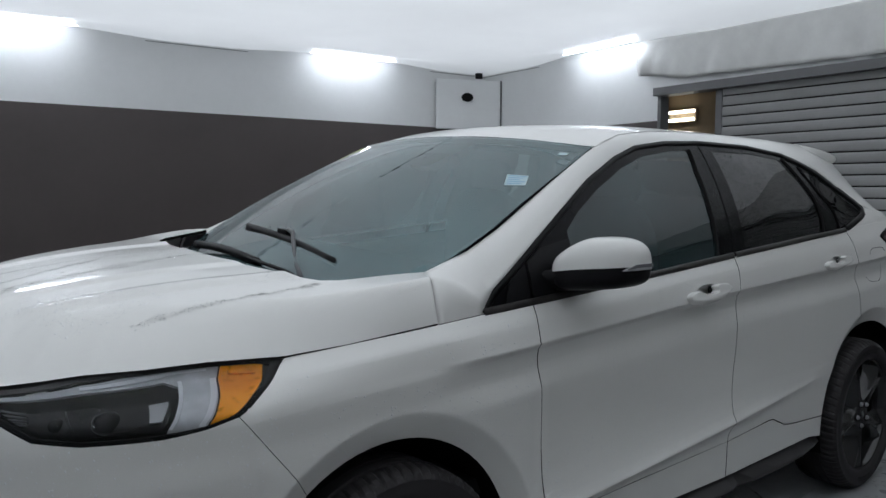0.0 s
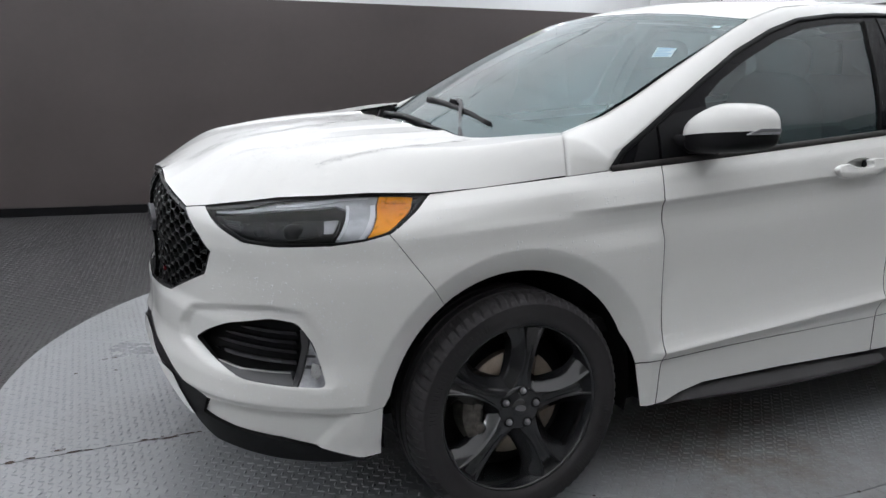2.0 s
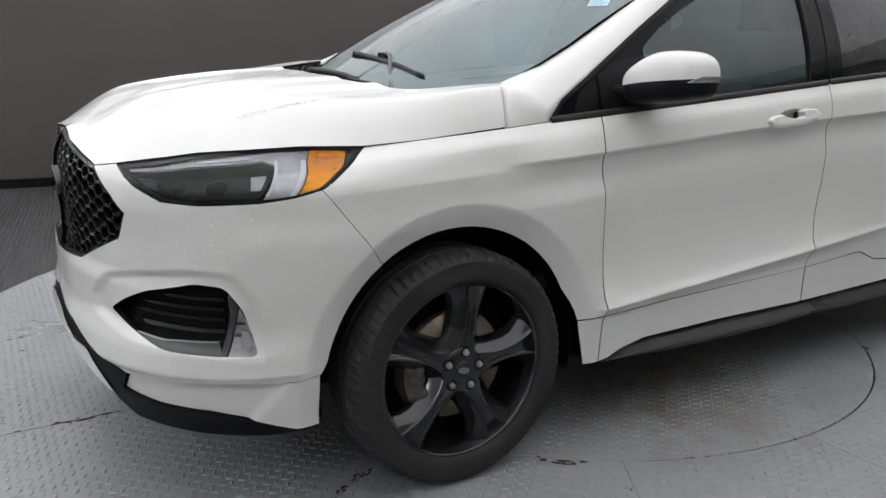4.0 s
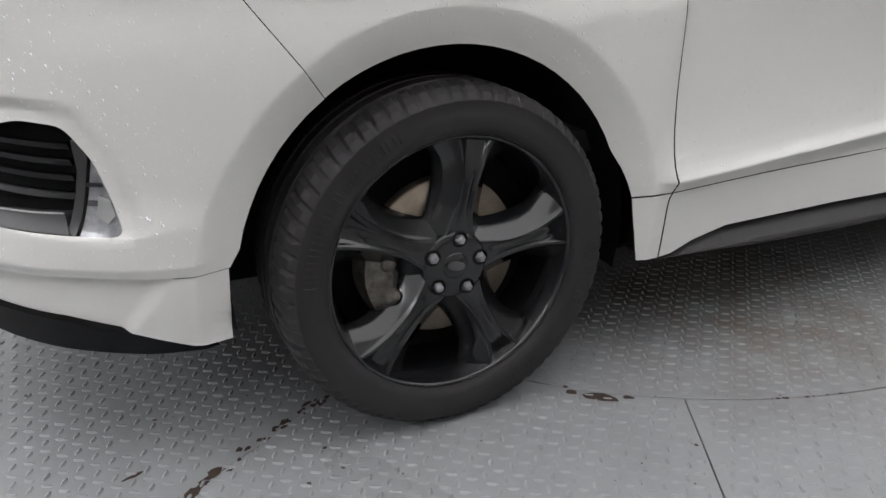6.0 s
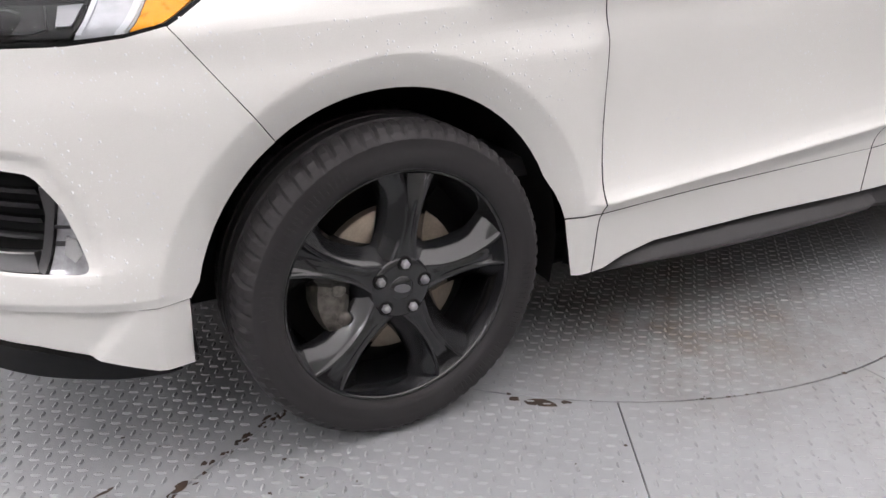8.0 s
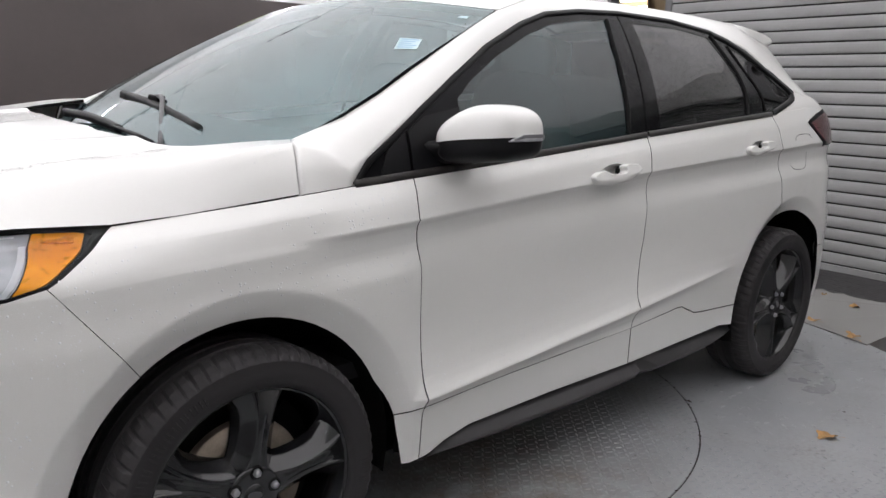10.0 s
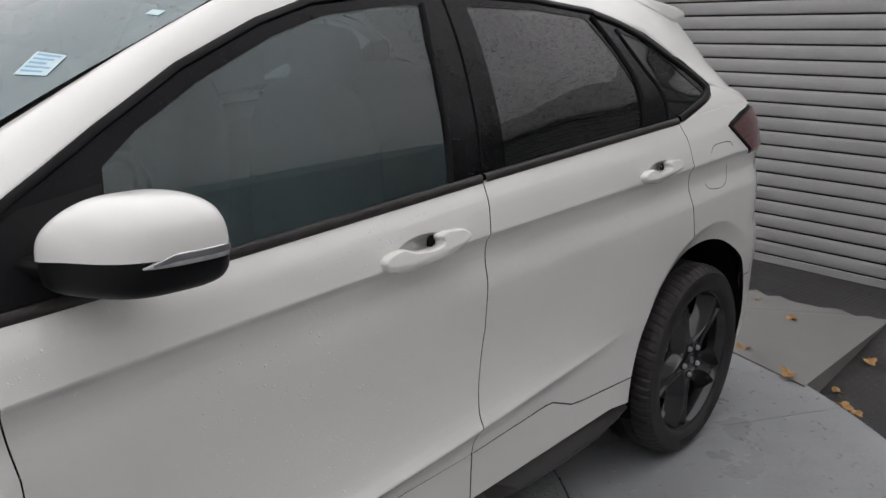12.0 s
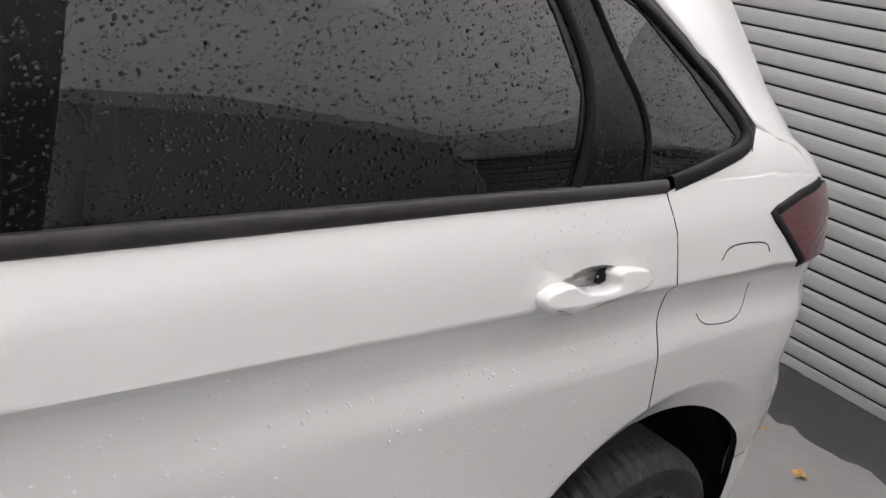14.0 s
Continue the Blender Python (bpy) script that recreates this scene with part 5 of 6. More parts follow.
# fog lamp pocket
for sgn in (1, -1):
    pocket = thing("fog_lamp", "", "")
    pocket.parent = car
    tagged(pocket, "fog lamp in a black slatted pocket")
    def fg(name, poly, mat, off, label="", depth=0.02, step=0.025):
        d = panel_data(poly, off=off, depth=depth, step=step)
        if sgn < 0:
            d = flip(d)
        return add(name, mesh_of(name, *d, mat), pocket, label)
    for z0, z1, s0 in ((0.566, 0.576, -1.05), (0.594, 0.604, -1.03), (0.622, 0.632, -0.99), (0.650, 0.660, -0.92)):
        fg("slat", [(s0, z0 + 0.004), (s0 + 0.03, z0), (-0.712, z0), (-0.716, z1), (s0 + 0.04, z1)], GLOSS_BLACK, -0.030, "gloss black slat", 0.016)
    fg("lower_trim", [(-0.985, 0.549), (-0.89, 0.542), (-0.722, 0.548), (-0.708, 0.515), (-0.860, 0.520), (-0.96, 0.538)], FOG_TRIM, -0.006, "dark grey trim", 0.03)
    fg("trim_edge", [(-0.985, 0.5495), (-0.89, 0.5425), (-0.722, 0.5485), (-0.721, 0.5455), (-0.89, 0.5395), (-0.980, 0.5470)], STEEL, -0.004, "thin bright trim edge", 0.003)
    fg("divider", [(-0.714, 0.519), (-0.698, 0.513), (-0.668, 0.645), (-0.682, 0.672), (-0.694, 0.672), (-0.690, 0.621)], FOG_TRIM, -0.008, "grey upright trim", 0.03)
    fg("lamp_reflector", [(-0.695, 0.515), (-0.616, 0.512), (-0.643, 0.589), (-0.667, 0.638)], FOG_CHROME, -0.016, "", 0.0)
    fg("lamp_lens", [(-0.697, 0.513), (-0.613, 0.511), (-0.641, 0.590), (-0.668, 0.642)], LENS, -0.004, "clear lamp lens", 0.0)
    fg("lamp_bulb_cover", [(-0.665, 0.545), (-0.645, 0.53), (-0.632, 0.545), (-0.640, 0.572), (-0.660, 0.578)], CHROME, -0.009, "chrome bulb cover", 0.008)
    fg("lamp_bar", [(-0.683, 0.592), (-0.650, 0.592), (-0.652, 0.598), (-0.680, 0.598)], GREY_TRIM, -0.010, "", 0.004)
    fg("lamp_bar", [(-0.683, 0.560), (-0.632, 0.560), (-0.636, 0.569), (-0.680, 0.569)], GREY_TRIM, -0.012, "", 0.004)

# tail lamp rims, filler flap
strip_on("lamp_rim", run([(3.31, 1.296), (3.16, 1.274), (3.02, 1.240), (3.12, 1.185), (3.215, 1.129)], 0.02), 0.010, BLACK_TRIM, car, 0.004, "black tail lamp rim")
strip_on("filler_flap", soft([(2.849, 1.158), (2.865, 1.182), (2.93, 1.188), (3.01, 1.187), (3.026, 1.168)], 3), 0.0013, DARK, car, 0.0006, "edge of the filler flap")
strip_on("filler_flap", soft([(3.020, 1.10), (3.034, 1.05), (3.00, 1.022), (2.94, 1.019), (2.88, 1.024), (2.855, 1.047)], 3), 0.0011, DARK, car, 0.0005, "edge of the filler flap")

# wipers
def lift(p):
    """Car coordinates from the place, less the rise of the far side."""
    y = p[1] - 0.035
    return (p[0], y, p[2] - 0.045 * max(0.0, y + 0.66))


def blade(parent, a, b, w=0.014):
    rows = []
    for k in range(13):
        t = k / 12
        p = Vector(a).lerp(Vector(b), t) + Vector((0, 0, 0.012 * math.sin(math.pi * t)))
        h = w * (0.6 + 0.4 * math.sin(math.pi * t))
        rows.append([(p.x - h, p.y, p.z - 0.014), (p.x - h * 0.6, p.y, p.z + 0.006), (p.x + h * 0.2, p.y, p.z + 0.012), (p.x + h, p.y, p.z + 0.002), (p.x + h * 0.4, p.y, p.z - 0.018)])
    v, f = loft(rows, True)
    f += [(0, 1, 2, 3, 4), tuple(range(len(v) - 1, len(v) - 6, -1))]
    add("blade", mesh_of("blade", v, f, BLACK_TRIM), parent)


wiper = thing("wiper", "", "")
wiper.parent = car
tagged(wiper, "black wiper standing off the windshield")
blade(wiper, lift((0.240, 0.386, 1.305)), lift((0.172, -0.353, 1.220)))
add("arm", tube("arm", [lift(p) for p in ((0.225, 0.07, 1.297), (0.218, 0.02, 1.305), (0.205, -0.03, 1.297), (0.170, -0.10, 1.245), (0.13, -0.18, 1.205), (0.06, -0.33, 1.175))], 0.008, GREY_TRIM), wiper)
add("clip", box_mesh("clip", (0.03, 0.07, 0.02), BLACK_TRIM, 0.004, lift((0.226, 0.06, 1.297))), wiper)
wiper = thing("wiper", "", "")
wiper.parent = car
tagged(wiper, "black wiper resting on the windshield base")
blade(wiper, lift((0.085, 0.53, 1.235)), lift((0.065, -0.05, 1.203)))
add("arm", tube("arm", [lift(p) for p in ((0.085, 0.30, 1.228), (0.07, 0.1, 1.214), (0.05, -0.20, 1.195), (0.05, -0.30, 1.18))], 0.007, BLACK_TRIM), wiper)

# stickers on the windshield
def decal(name, pts, mat, label, drop=-0.006):
    ob = new(name, mesh_of(name, [(x, y - 0.035, ws_z(x, y - 0.035) + drop) for x, y in pts], [tuple(range(len(pts)))], mat, False))
    ob.parent = car
    tagged(ob, label)
    return ob


st = decal("windshield_sticker", [(0.776, -0.518), (0.798, -0.600), (0.741, -0.639), (0.712, -0.566)], STICKER, "small pale blue sticker behind the windshield", 0.0015)
q = [Vector(p) for p in ((0.776, -0.518), (0.798, -0.600), (0.741, -0.639), (0.712, -0.566))]
for k in range(5):
    t0, t1 = 0.08 + 0.18 * k, 0.16 + 0.18 * k
    A, B = q[0].lerp(q[3], t0), q[1].lerp(q[2], t0)
    C, D = q[1].lerp(q[2], t1), q[0].lerp(q[3], t1)
    e0, e1 = 0.10, 0.9 - 0.12 * (k % 3)
    decal("sticker_bar", [tuple(A.lerp(B, e0)), tuple(A.lerp(B, e1)), tuple(D.lerp(C, e1)), tuple(D.lerp(C, e0))], STICKER_BLUE, "blue bar", 0.0022)
decal("roof_strip", [(1.03, 0.735), (0.90, 0.752), (0.90, 0.728), (1.03, 0.70)], YELLOW, "pale yellow strip along the windshield edge", 0.002)
decal("windshield_mark", [(0.985, -0.575), (0.995, -0.61), (0.975, -0.615), (0.965, -0.58)], STICKER, "faint white mark", 0.0015)

# cabin
def seat(y):
    sgrp = thing("seat", "", "")
    sgrp.parent = car
    tagged(sgrp, "dark cloth front seat")
    add("cushion", mesh_of("cushion", *ellipsoid((1.22, y, 0.78), (0.27, 0.25, 0.10), 3.0), FABRIC), sgrp)
    add("backrest", mesh_of("backrest", *ellipsoid((1.55, y, 1.08), (0.10, 0.25, 0.34), 3.0), FABRIC), sgrp)
    add("headrest", mesh_of("headrest", *ellipsoid((1.60, y, 1.47), (0.055, 0.13, 0.09), 3.0), FABRIC), sgrp)
seat(-0.38)
seat(0.38)
add("rear_seat", mesh_of("rear_seat", *ellipsoid((2.45, 0, 1.05), (0.12, 0.68, 0.36), 3.5), FABRIC), car, "dark rear bench")
rows = [[(x, y, z) for y in [k / 10 * 0.78 - 0.78 for k in range(21)]] for x, z in ((0.20, 1.08), (0.35, 1.12), (0.60, 1.165), (0.74, 1.155), (0.80, 1.10), (0.78, 0.80))]
v, f = loft(rows)
add("dashboard", mesh_of("dashboard", v, [tuple(reversed(k)) for k in f], FABRIC), car, "dark dashboard")
rows = []
for k in range(28):
    a = 2 * math.pi * k / 28
    c = Vector((0.93 + 0.075 * math.sin(a), -0.39 + 0.185 * math.cos(a), 1.08 + 0.17 * math.sin(a)))
    d = Vector((0.4 * math.sin(a), math.cos(a), 0.9 * math.sin(a))).normalized()
    rows.append([tuple(c + d * 0.015 * math.cos(b) + Vector((0.9, 0, -0.4)) * 0.015 * math.sin(b)) for b in [2 * math.pi * j / 8 for j in range(8)]])
v, f = loft(rows + [rows[0]], True)
add("steering_wheel", mesh_of("steering_wheel", v, f, BLACK_TRIM), car)
add("rear_view_mirror", mesh_of("rear_view_mirror", *ellipsoid((0.93, 0.0, 1.545), (0.03, 0.12, 0.035), 3.0), BLACK_TRIM), car)
add("camera_cover", mesh_of("camera_cover", [(1.0, -0.14, 1.615), (1.0, 0.14, 1.615), (0.82, 0.06, 1.52), (0.82, -0.06, 1.52), (1.0, -0.1, 1.57), (1.0, 0.1, 1.57), (0.86, 0.05, 1.50), (0.86, -0.05, 1.50)], [(0, 1, 2, 3), (4, 7, 6, 5), (0, 3, 7, 4), (1, 5, 6, 2), (2, 6, 7, 3), (0, 4, 5, 1)], BLACK_TRIM, False), car)
add("cabin_floor", box_mesh("cabin_floor", (2.9, 1.6, 0.05), FABRIC, 0, (1.7, 0, 0.55)), car)

# ---- room ----
def room_box(name, u0, u1, v0, v1, z0, z1, mat, kind="structure", label="", bevel=0.0):
    ob = new(name, box_mesh(name, (u1 - u0, v1 - v0, z1 - z0), mat, bevel, ((u0 + u1) / 2, (v0 + v1) / 2, (z0 + z1) / 2)))
    ob.matrix_basis = ROOM
    return tagged(ob, label, kind=kind)


floor = room_box("floor", U0 - 0.2, U1 + 0.2, V0 - 0.2, V1 + 0.2, FLOOR_Z - 0.2, FLOOR_Z, FLOOR_DARK, label="dark grey painted tread plate floor")
# the three U0 lamps are unseen, added to brighten the car's nose
LAMPS_AT = [(-3.9, V1, 0), (0.0, V1, 0), (3.9, V1, 0), (-3.9, V0, 180), (U1, 4.3, -90), (U0, -2.2, 90), (U0, 0.9, 90), (U0, 4.1, 90)]


def cove(u, v):
    """Rise of the ceiling sheet over each lamp at the wall top."""
    best = 0.0
    for lu, lv, turn in LAMPS_AT:
        off, along = (abs(v - lv), abs(u - lu)) if turn in (0, 180) else (abs(u - lu), abs(v - lv))
        best = max(best, smooth(0.75, 0.32, off) * smooth(1.6, 0.65, along))
    return 0.045 * best


rows = [[(U0 - 0.1 + (U1 - U0 + 0.2) * i / 120, V0 - 0.1 + (V1 - V0 + 0.2) * j / 120, CEIL_Z + 0.015 * math.sin(0.9 * i / 6.0) * math.sin(1.1 * j / 8.0 + 1) * smooth(0, 8, min(i, 120 - i)) * smooth(0, 8, min(j, 120 - j))) for j in range(121)] for i in range(121)]
rows = [[(u, v, z + cove(u, v)) for u, v, z in r] for r in rows]
v, f = loft(rows)
f = [tuple(reversed(k)) for k in f]
ceiling = new("ceiling", mesh_of("ceiling", v, f, CEIL))
ceiling.matrix_basis = ROOM
tagged(ceiling, "white stretched ceiling sheeting", kind="structure")
def wall(name, u0, u1, v0, v1, label):
    a = room_box(name, u0, u1, v0, v1, FLOOR_Z, BAND_Z, WALL_DARK, label=label)
    b = room_box(name + "_upper", u0, u1, v0, v1, BAND_Z, CEIL_Z + 0.25, WALL_WHITE, label="white upper wall band")
    return a
wall("wall_back", U0 - 0.2, U1 + 0.2, V1, V1 + 0.15, "dark brown painted wall")
# near wall is out of view; its grey is raised to brighten the flank
room_box("wall_near", U0 - 0.2, U1 + 0.2, V0 - 0.15, V0, FLOOR_Z, 2.95, WALL_BOUNCE, label="near wall out of view, grey to bounce light on the car")
room_box("wall_near_upper", U0 - 0.2, U1 + 0.2, V0 - 0.15, V0, 2.95, CEIL_Z + 0.25, WALL_WHITE, label="white upper wall band")
# unseen front wall, white so that it throws light on the car's nose
room_box("wall_front", U0 - 0.15, U0, V0, V1, FLOOR_Z, CEIL_Z + 0.25, WALL_WHITE, label="unseen front wall, white to bounce light on the nose")
room_box("wall_door_side", U1, U1 + 0.15, 3.55, V1, FLOOR_Z, 2.27, WALL_DARK, label="dark brown painted wall")
room_box("wall_door_side_upper", U1, U1 + 0.15, 3.55, V1, 2.27, CEIL_Z + 0.25, WALL_WHITE, label="white upper wall band")
room_box("skirting_back", U0, U1, V1 - 0.015, V1, FLOOR_Z, FLOOR_Z + 0.10, BLACK_TRIM, label="black rubber skirting")

# dark strips draw the shadow line under the ceiling sheet's edge between lamps
for nm, a, b in (("a", -2.55, -1.35), ("b", 1.35, 2.55), ("c", 5.2, U1)):
    room_box("ceiling_edge_" + nm, a, b, V1 - 0.006, V1 - 0.0005, CEIL_Z - 0.022, CEIL_Z - 0.016, FRAME_GREY, label="dark strip drawn for the shadow at the ceiling sheet's edge")
room_box("ceiling_edge_door", U1 - 0.006, U1 - 0.0005, 5.6, V1 - 0.01, CEIL_Z - 0.022, CEIL_Z - 0.016, FRAME_GREY, label="dark strip drawn for the shadow at the ceiling sheet's edge")

# roller door: curved slats
PITCH = 0.105
prof = []
for k in range(27):
    z = FLOOR_Z + 0.060 + k * PITCH
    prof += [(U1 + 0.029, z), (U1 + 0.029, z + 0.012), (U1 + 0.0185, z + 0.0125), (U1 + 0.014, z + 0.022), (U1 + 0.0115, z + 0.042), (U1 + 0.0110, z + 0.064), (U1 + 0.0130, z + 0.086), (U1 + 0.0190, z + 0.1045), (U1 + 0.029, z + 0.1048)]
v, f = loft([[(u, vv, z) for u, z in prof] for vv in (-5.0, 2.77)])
# groove faces between the grey slats are coloured near-black as their shade
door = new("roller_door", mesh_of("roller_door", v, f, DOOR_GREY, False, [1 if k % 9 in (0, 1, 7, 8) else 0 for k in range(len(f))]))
door.matrix_basis = ROOM
tagged(door, "closed grey corrugated steel roller door", "roller door")
bottom_bar = box_mesh("bottom_bar", (0.030, 7.77, 0.056), DOOR_GREY, 0.004, (U1 + 0.022, -1.115, FLOOR_Z + 0.031))
add("bottom_bar", bottom_bar, door, "grey steel bottom bar with a rubber foot")
add("rubber_foot", box_mesh("rubber_foot", (0.020, 7.77, 0.0025), BLACK_TRIM, 0.0, (U1 + 0.022, -1.115, FLOOR_Z + 0.0016)), door)

# turntable
def disc(name, c, r0, r1, z0, z1, mat, n=160):
    prof = [(r0, z0), (r0, z1), (r1 - 0.0008, z1), (r1, z1 - 0.0008), (r1, z0)]
    verts, faces = [], []
    for k in range(n):
        a = 2 * math.pi * k / n
        verts += [(c[0] + r * math.cos(a), c[1] + r * math.sin(a), z) for r, z in prof]
    m = len(prof)
    for k in range(n):
        for j in range(m - 1):
            k2 = (k + 1) % n
            faces.append((k * m + j, k * m + j + 1, k2 * m + j + 1, k2 * m + j))
    return mesh_of(name, verts, faces, mat, False)


TT_C, TT_R, IN_C, IN_R = (1.30, 0.49), 2.95, (1.22, 0.145), 1.405
turntable = thing("turntable", "round grey painted steel turntable of tread plates", "turntable")
add("base", disc("base", TT_C, 0.0, TT_R - 0.004, FLOOR_Z, -0.006, SEAM), turntable)
add("inner_plate", disc("inner_plate", IN_C, 0.0, IN_R - 0.003, -0.006, 0.0, TURN_PLATE), turntable)


def rim_at(a):
    """Distance from the inner plate's centre to the turntable's edge at angle a."""
    dx, dy = IN_C[0] - TT_C[0], IN_C[1] - TT_C[1]
    b = dx * math.cos(a) + dy * math.sin(a)
    return -b + math.sqrt(b * b - dx * dx - dy * dy + TT_R * TT_R)


for k in range(12):
    a0, a1 = radians(0.3 + 30 * k + 0.65 * (k == 7)), radians(30.3 + 30 * k + 0.65 * (k == 6))
    bm = bmesh.new()
    ring = []
    for j in range(13):
        a = a0 + (a1 - a0) * j / 12
        g = (0.004 if (k, j) in ((5, 12), (6, 0)) else 0.0018) * (1 if j == 0 else -1 if j == 12 else 0)
        ring.append((IN_R + 0.003, a + g / IN_R))
    for j in range(12, -1, -1):
        a = a0 + (a1 - a0) * j / 12
        g = (0.004 if (k, j) in ((5, 12), (6, 0)) else 0.0018) * (1 if j == 0 else -1 if j == 12 else 0)
        ring.append((rim_at(a), a + g / 2.9))
    f = bm.faces.new([bm.verts.new((IN_C[0] + r * math.cos(a), IN_C[1] + r * math.sin(a), 0.0)) for r, a in ring])
    if f.normal.z < 0:
        f.normal_flip()
    e = bmesh.ops.extrude_face_region(bm, geom=[f])
    bmesh.ops.translate(bm, verts=[v for v in e["geom"] if isinstance(v, bmesh.types.BMVert)], vec=(0, 0, -0.006 if k % 2 else -0.0064))
    bmesh.ops.recalc_face_normals(bm, faces=bm.faces[:])
    add("plate", from_bm("plate", bm, TURN_PLATE, False), turntable)
bm = bmesh.new()


def lozenges(inside, x0, x1, y0, y1, pitch, z, high, keep, wob=0.12):
    """Raised tread-plate lozenges in alternate directions over a region."""
    rng = np.random.default_rng(5)
    verts, faces = [], []
    l, w = pitch * 0.44, pitch * 0.17
    for i in range(int((x1 - x0) / pitch)):
        for j in range(int((y1 - y0) / pitch)):
            x, y = x0 + i * pitch, y0 + j * pitch
            if not inside(x, y) or rng.random() > keep(x, y):
                continue
            c, sn = (0.5, 0.866) if (i + j) % 2 else (0.5, -0.866)
            if (i + j) % 2 == 0:
                c, sn = 0.866, -0.5
            n = len(verts)
            hz = high * (0.55 + 0.6 * rng.random())
            for a, b, h in ((-l, 0, 0), (-l * 0.4, -w, 0), (l * 0.4, -w, 0), (l, 0, 0), (l * 0.4, w, 0), (-l * 0.4, w, 0), (-l * 0.62, 0, hz), (l * 0.62, 0, hz)):
                verts.append((x + a * c - b * sn, y + a * sn + b * c, z + h))
            faces += [(n + 1, n + 2, n + 7, n + 6), (n + 4, n + 5, n + 6, n + 7), (n, n + 1, n + 6), (n, n + 6, n + 5), (n + 3, n + 7, n + 2), (n + 3, n + 4, n + 7)]
    return verts, faces


def on_table(x, y):
    r = math.hypot(x - IN_C[0], y - IN_C[1])
    if math.hypot(x - TT_C[0], y - TT_C[1]) > TT_R - 0.02 or abs(r - IN_R) < 0.018:
        return False
    a = (math.degrees(math.atan2(y - IN_C[1], x - IN_C[0])) - 0.3) % 30
    return r < IN_R or min(a, 30 - a) * math.pi / 180 * r > 0.018


def worn(x, y):
    if x > 1.9 and math.hypot(x - IN_C[0], y - IN_C[1]) > IN_R:
        return 0.15 + 0.8 * smooth(-1.45, -1.75, y) * (1 - smooth(2.9, 3.3, x))
    return 0.97


tread = new("tread_pattern", mesh_of("tread_pattern", *lozenges(on_table, -1.68, 4.3, -2.5, 3.5, 0.030, 0.0002, 0.0034, worn), TURN_PLATE, False))
tagged(tread, "raised lozenge tread pattern of the turntable", kind="stuff")
def on_floor(u, v):
    p = ROOM @ Vector((u, v, 0))
    return math.hypot(p.x - TT_C[0], p.y - TT_C[1]) > TT_R + 0.03
v, f = lozenges(on_floor, -3.6, 1.2, 1.2, V1 - 0.05, 0.036, FLOOR_Z + 0.0002, 0.0034, lambda x, y: 0.98)
v2, f2 = lozenges(on_floor, 2.9, U1 - 0.05, -2.6, 0.9, 0.036, FLOOR_Z + 0.0002, 0.002, lambda x, y: 0.96)
ft = new("floor_tread_pattern", mesh_of("floor_tread_pattern", *joined((v, f), (v2, f2)), FLOOR_DARK, False))
ft.matrix_basis = ROOM
tagged(ft, "raised lozenge tread pattern of the dark floor", kind="stuff")

# steel ramp from the turntable down to the door
jag = random.Random(12)
tops = [(3.775, -1.065, 0.008), (5.44, -1.015, FLOOR_Z + 0.008)] + [(5.42 + jag.uniform(-0.07, 0.02), -0.95 + 2.2 * k / 40, FLOOR_Z + 0.008 + jag.uniform(0, 0.004)) for k in range(41)] + [(5.40, 1.30, FLOOR_Z + 0.008), (4.20, 1.30, 0.008), (4.17, 0.3, 0.008), (3.96, -0.62, 0.008)]
ramp_ob = thing("ramp", "grey painted steel ramp wedge beside the turntable", "ramp")
n = len(tops)
v = tops + [(x, y, z - 0.007) for x, y, z in tops]
add("top_plate", mesh_of("top_plate", v, [tuple(range(n)), tuple(range(2 * n - 1, n - 1, -1))] + [(i, n + i, n + (i + 1) % n, (i + 1) % n) for i in range(n)], RAMP_GREY, False), ramp_ob)
for i in range(n):
    (ax, ay, az), (bx, by, bz) = tops[i], tops[(i + 1) % n]
    if az < -0.05 and bz < -0.05:
        continue
    cx, cy = 4.6, 0.2
    def inn(x, y, d):
        k = d / math.hypot(x - cx, y - cy)
        return x + (cx - x) * k, y + (cy - y) * k
    lo_z = FLOOR_Z + 0.0005
    quad = []
    for d in (0.004, 0.012):
        p, q = inn(ax, ay, d), inn(bx, by, d)
        quad += [(*p, max(lo_z + 0.0004, az - 0.0075)), (*q, max(lo_z + 0.0004, bz - 0.0075)), (*q, lo_z), (*p, lo_z)]
    add("skirt", mesh_of("skirt", quad, [(0, 1, 2, 3), (7, 6, 5, 4), (0, 4, 5, 1), (2, 6, 7, 3), (1, 5, 6, 2), (0, 3, 7, 4)], RAMP_GREY, False), ramp_ob)

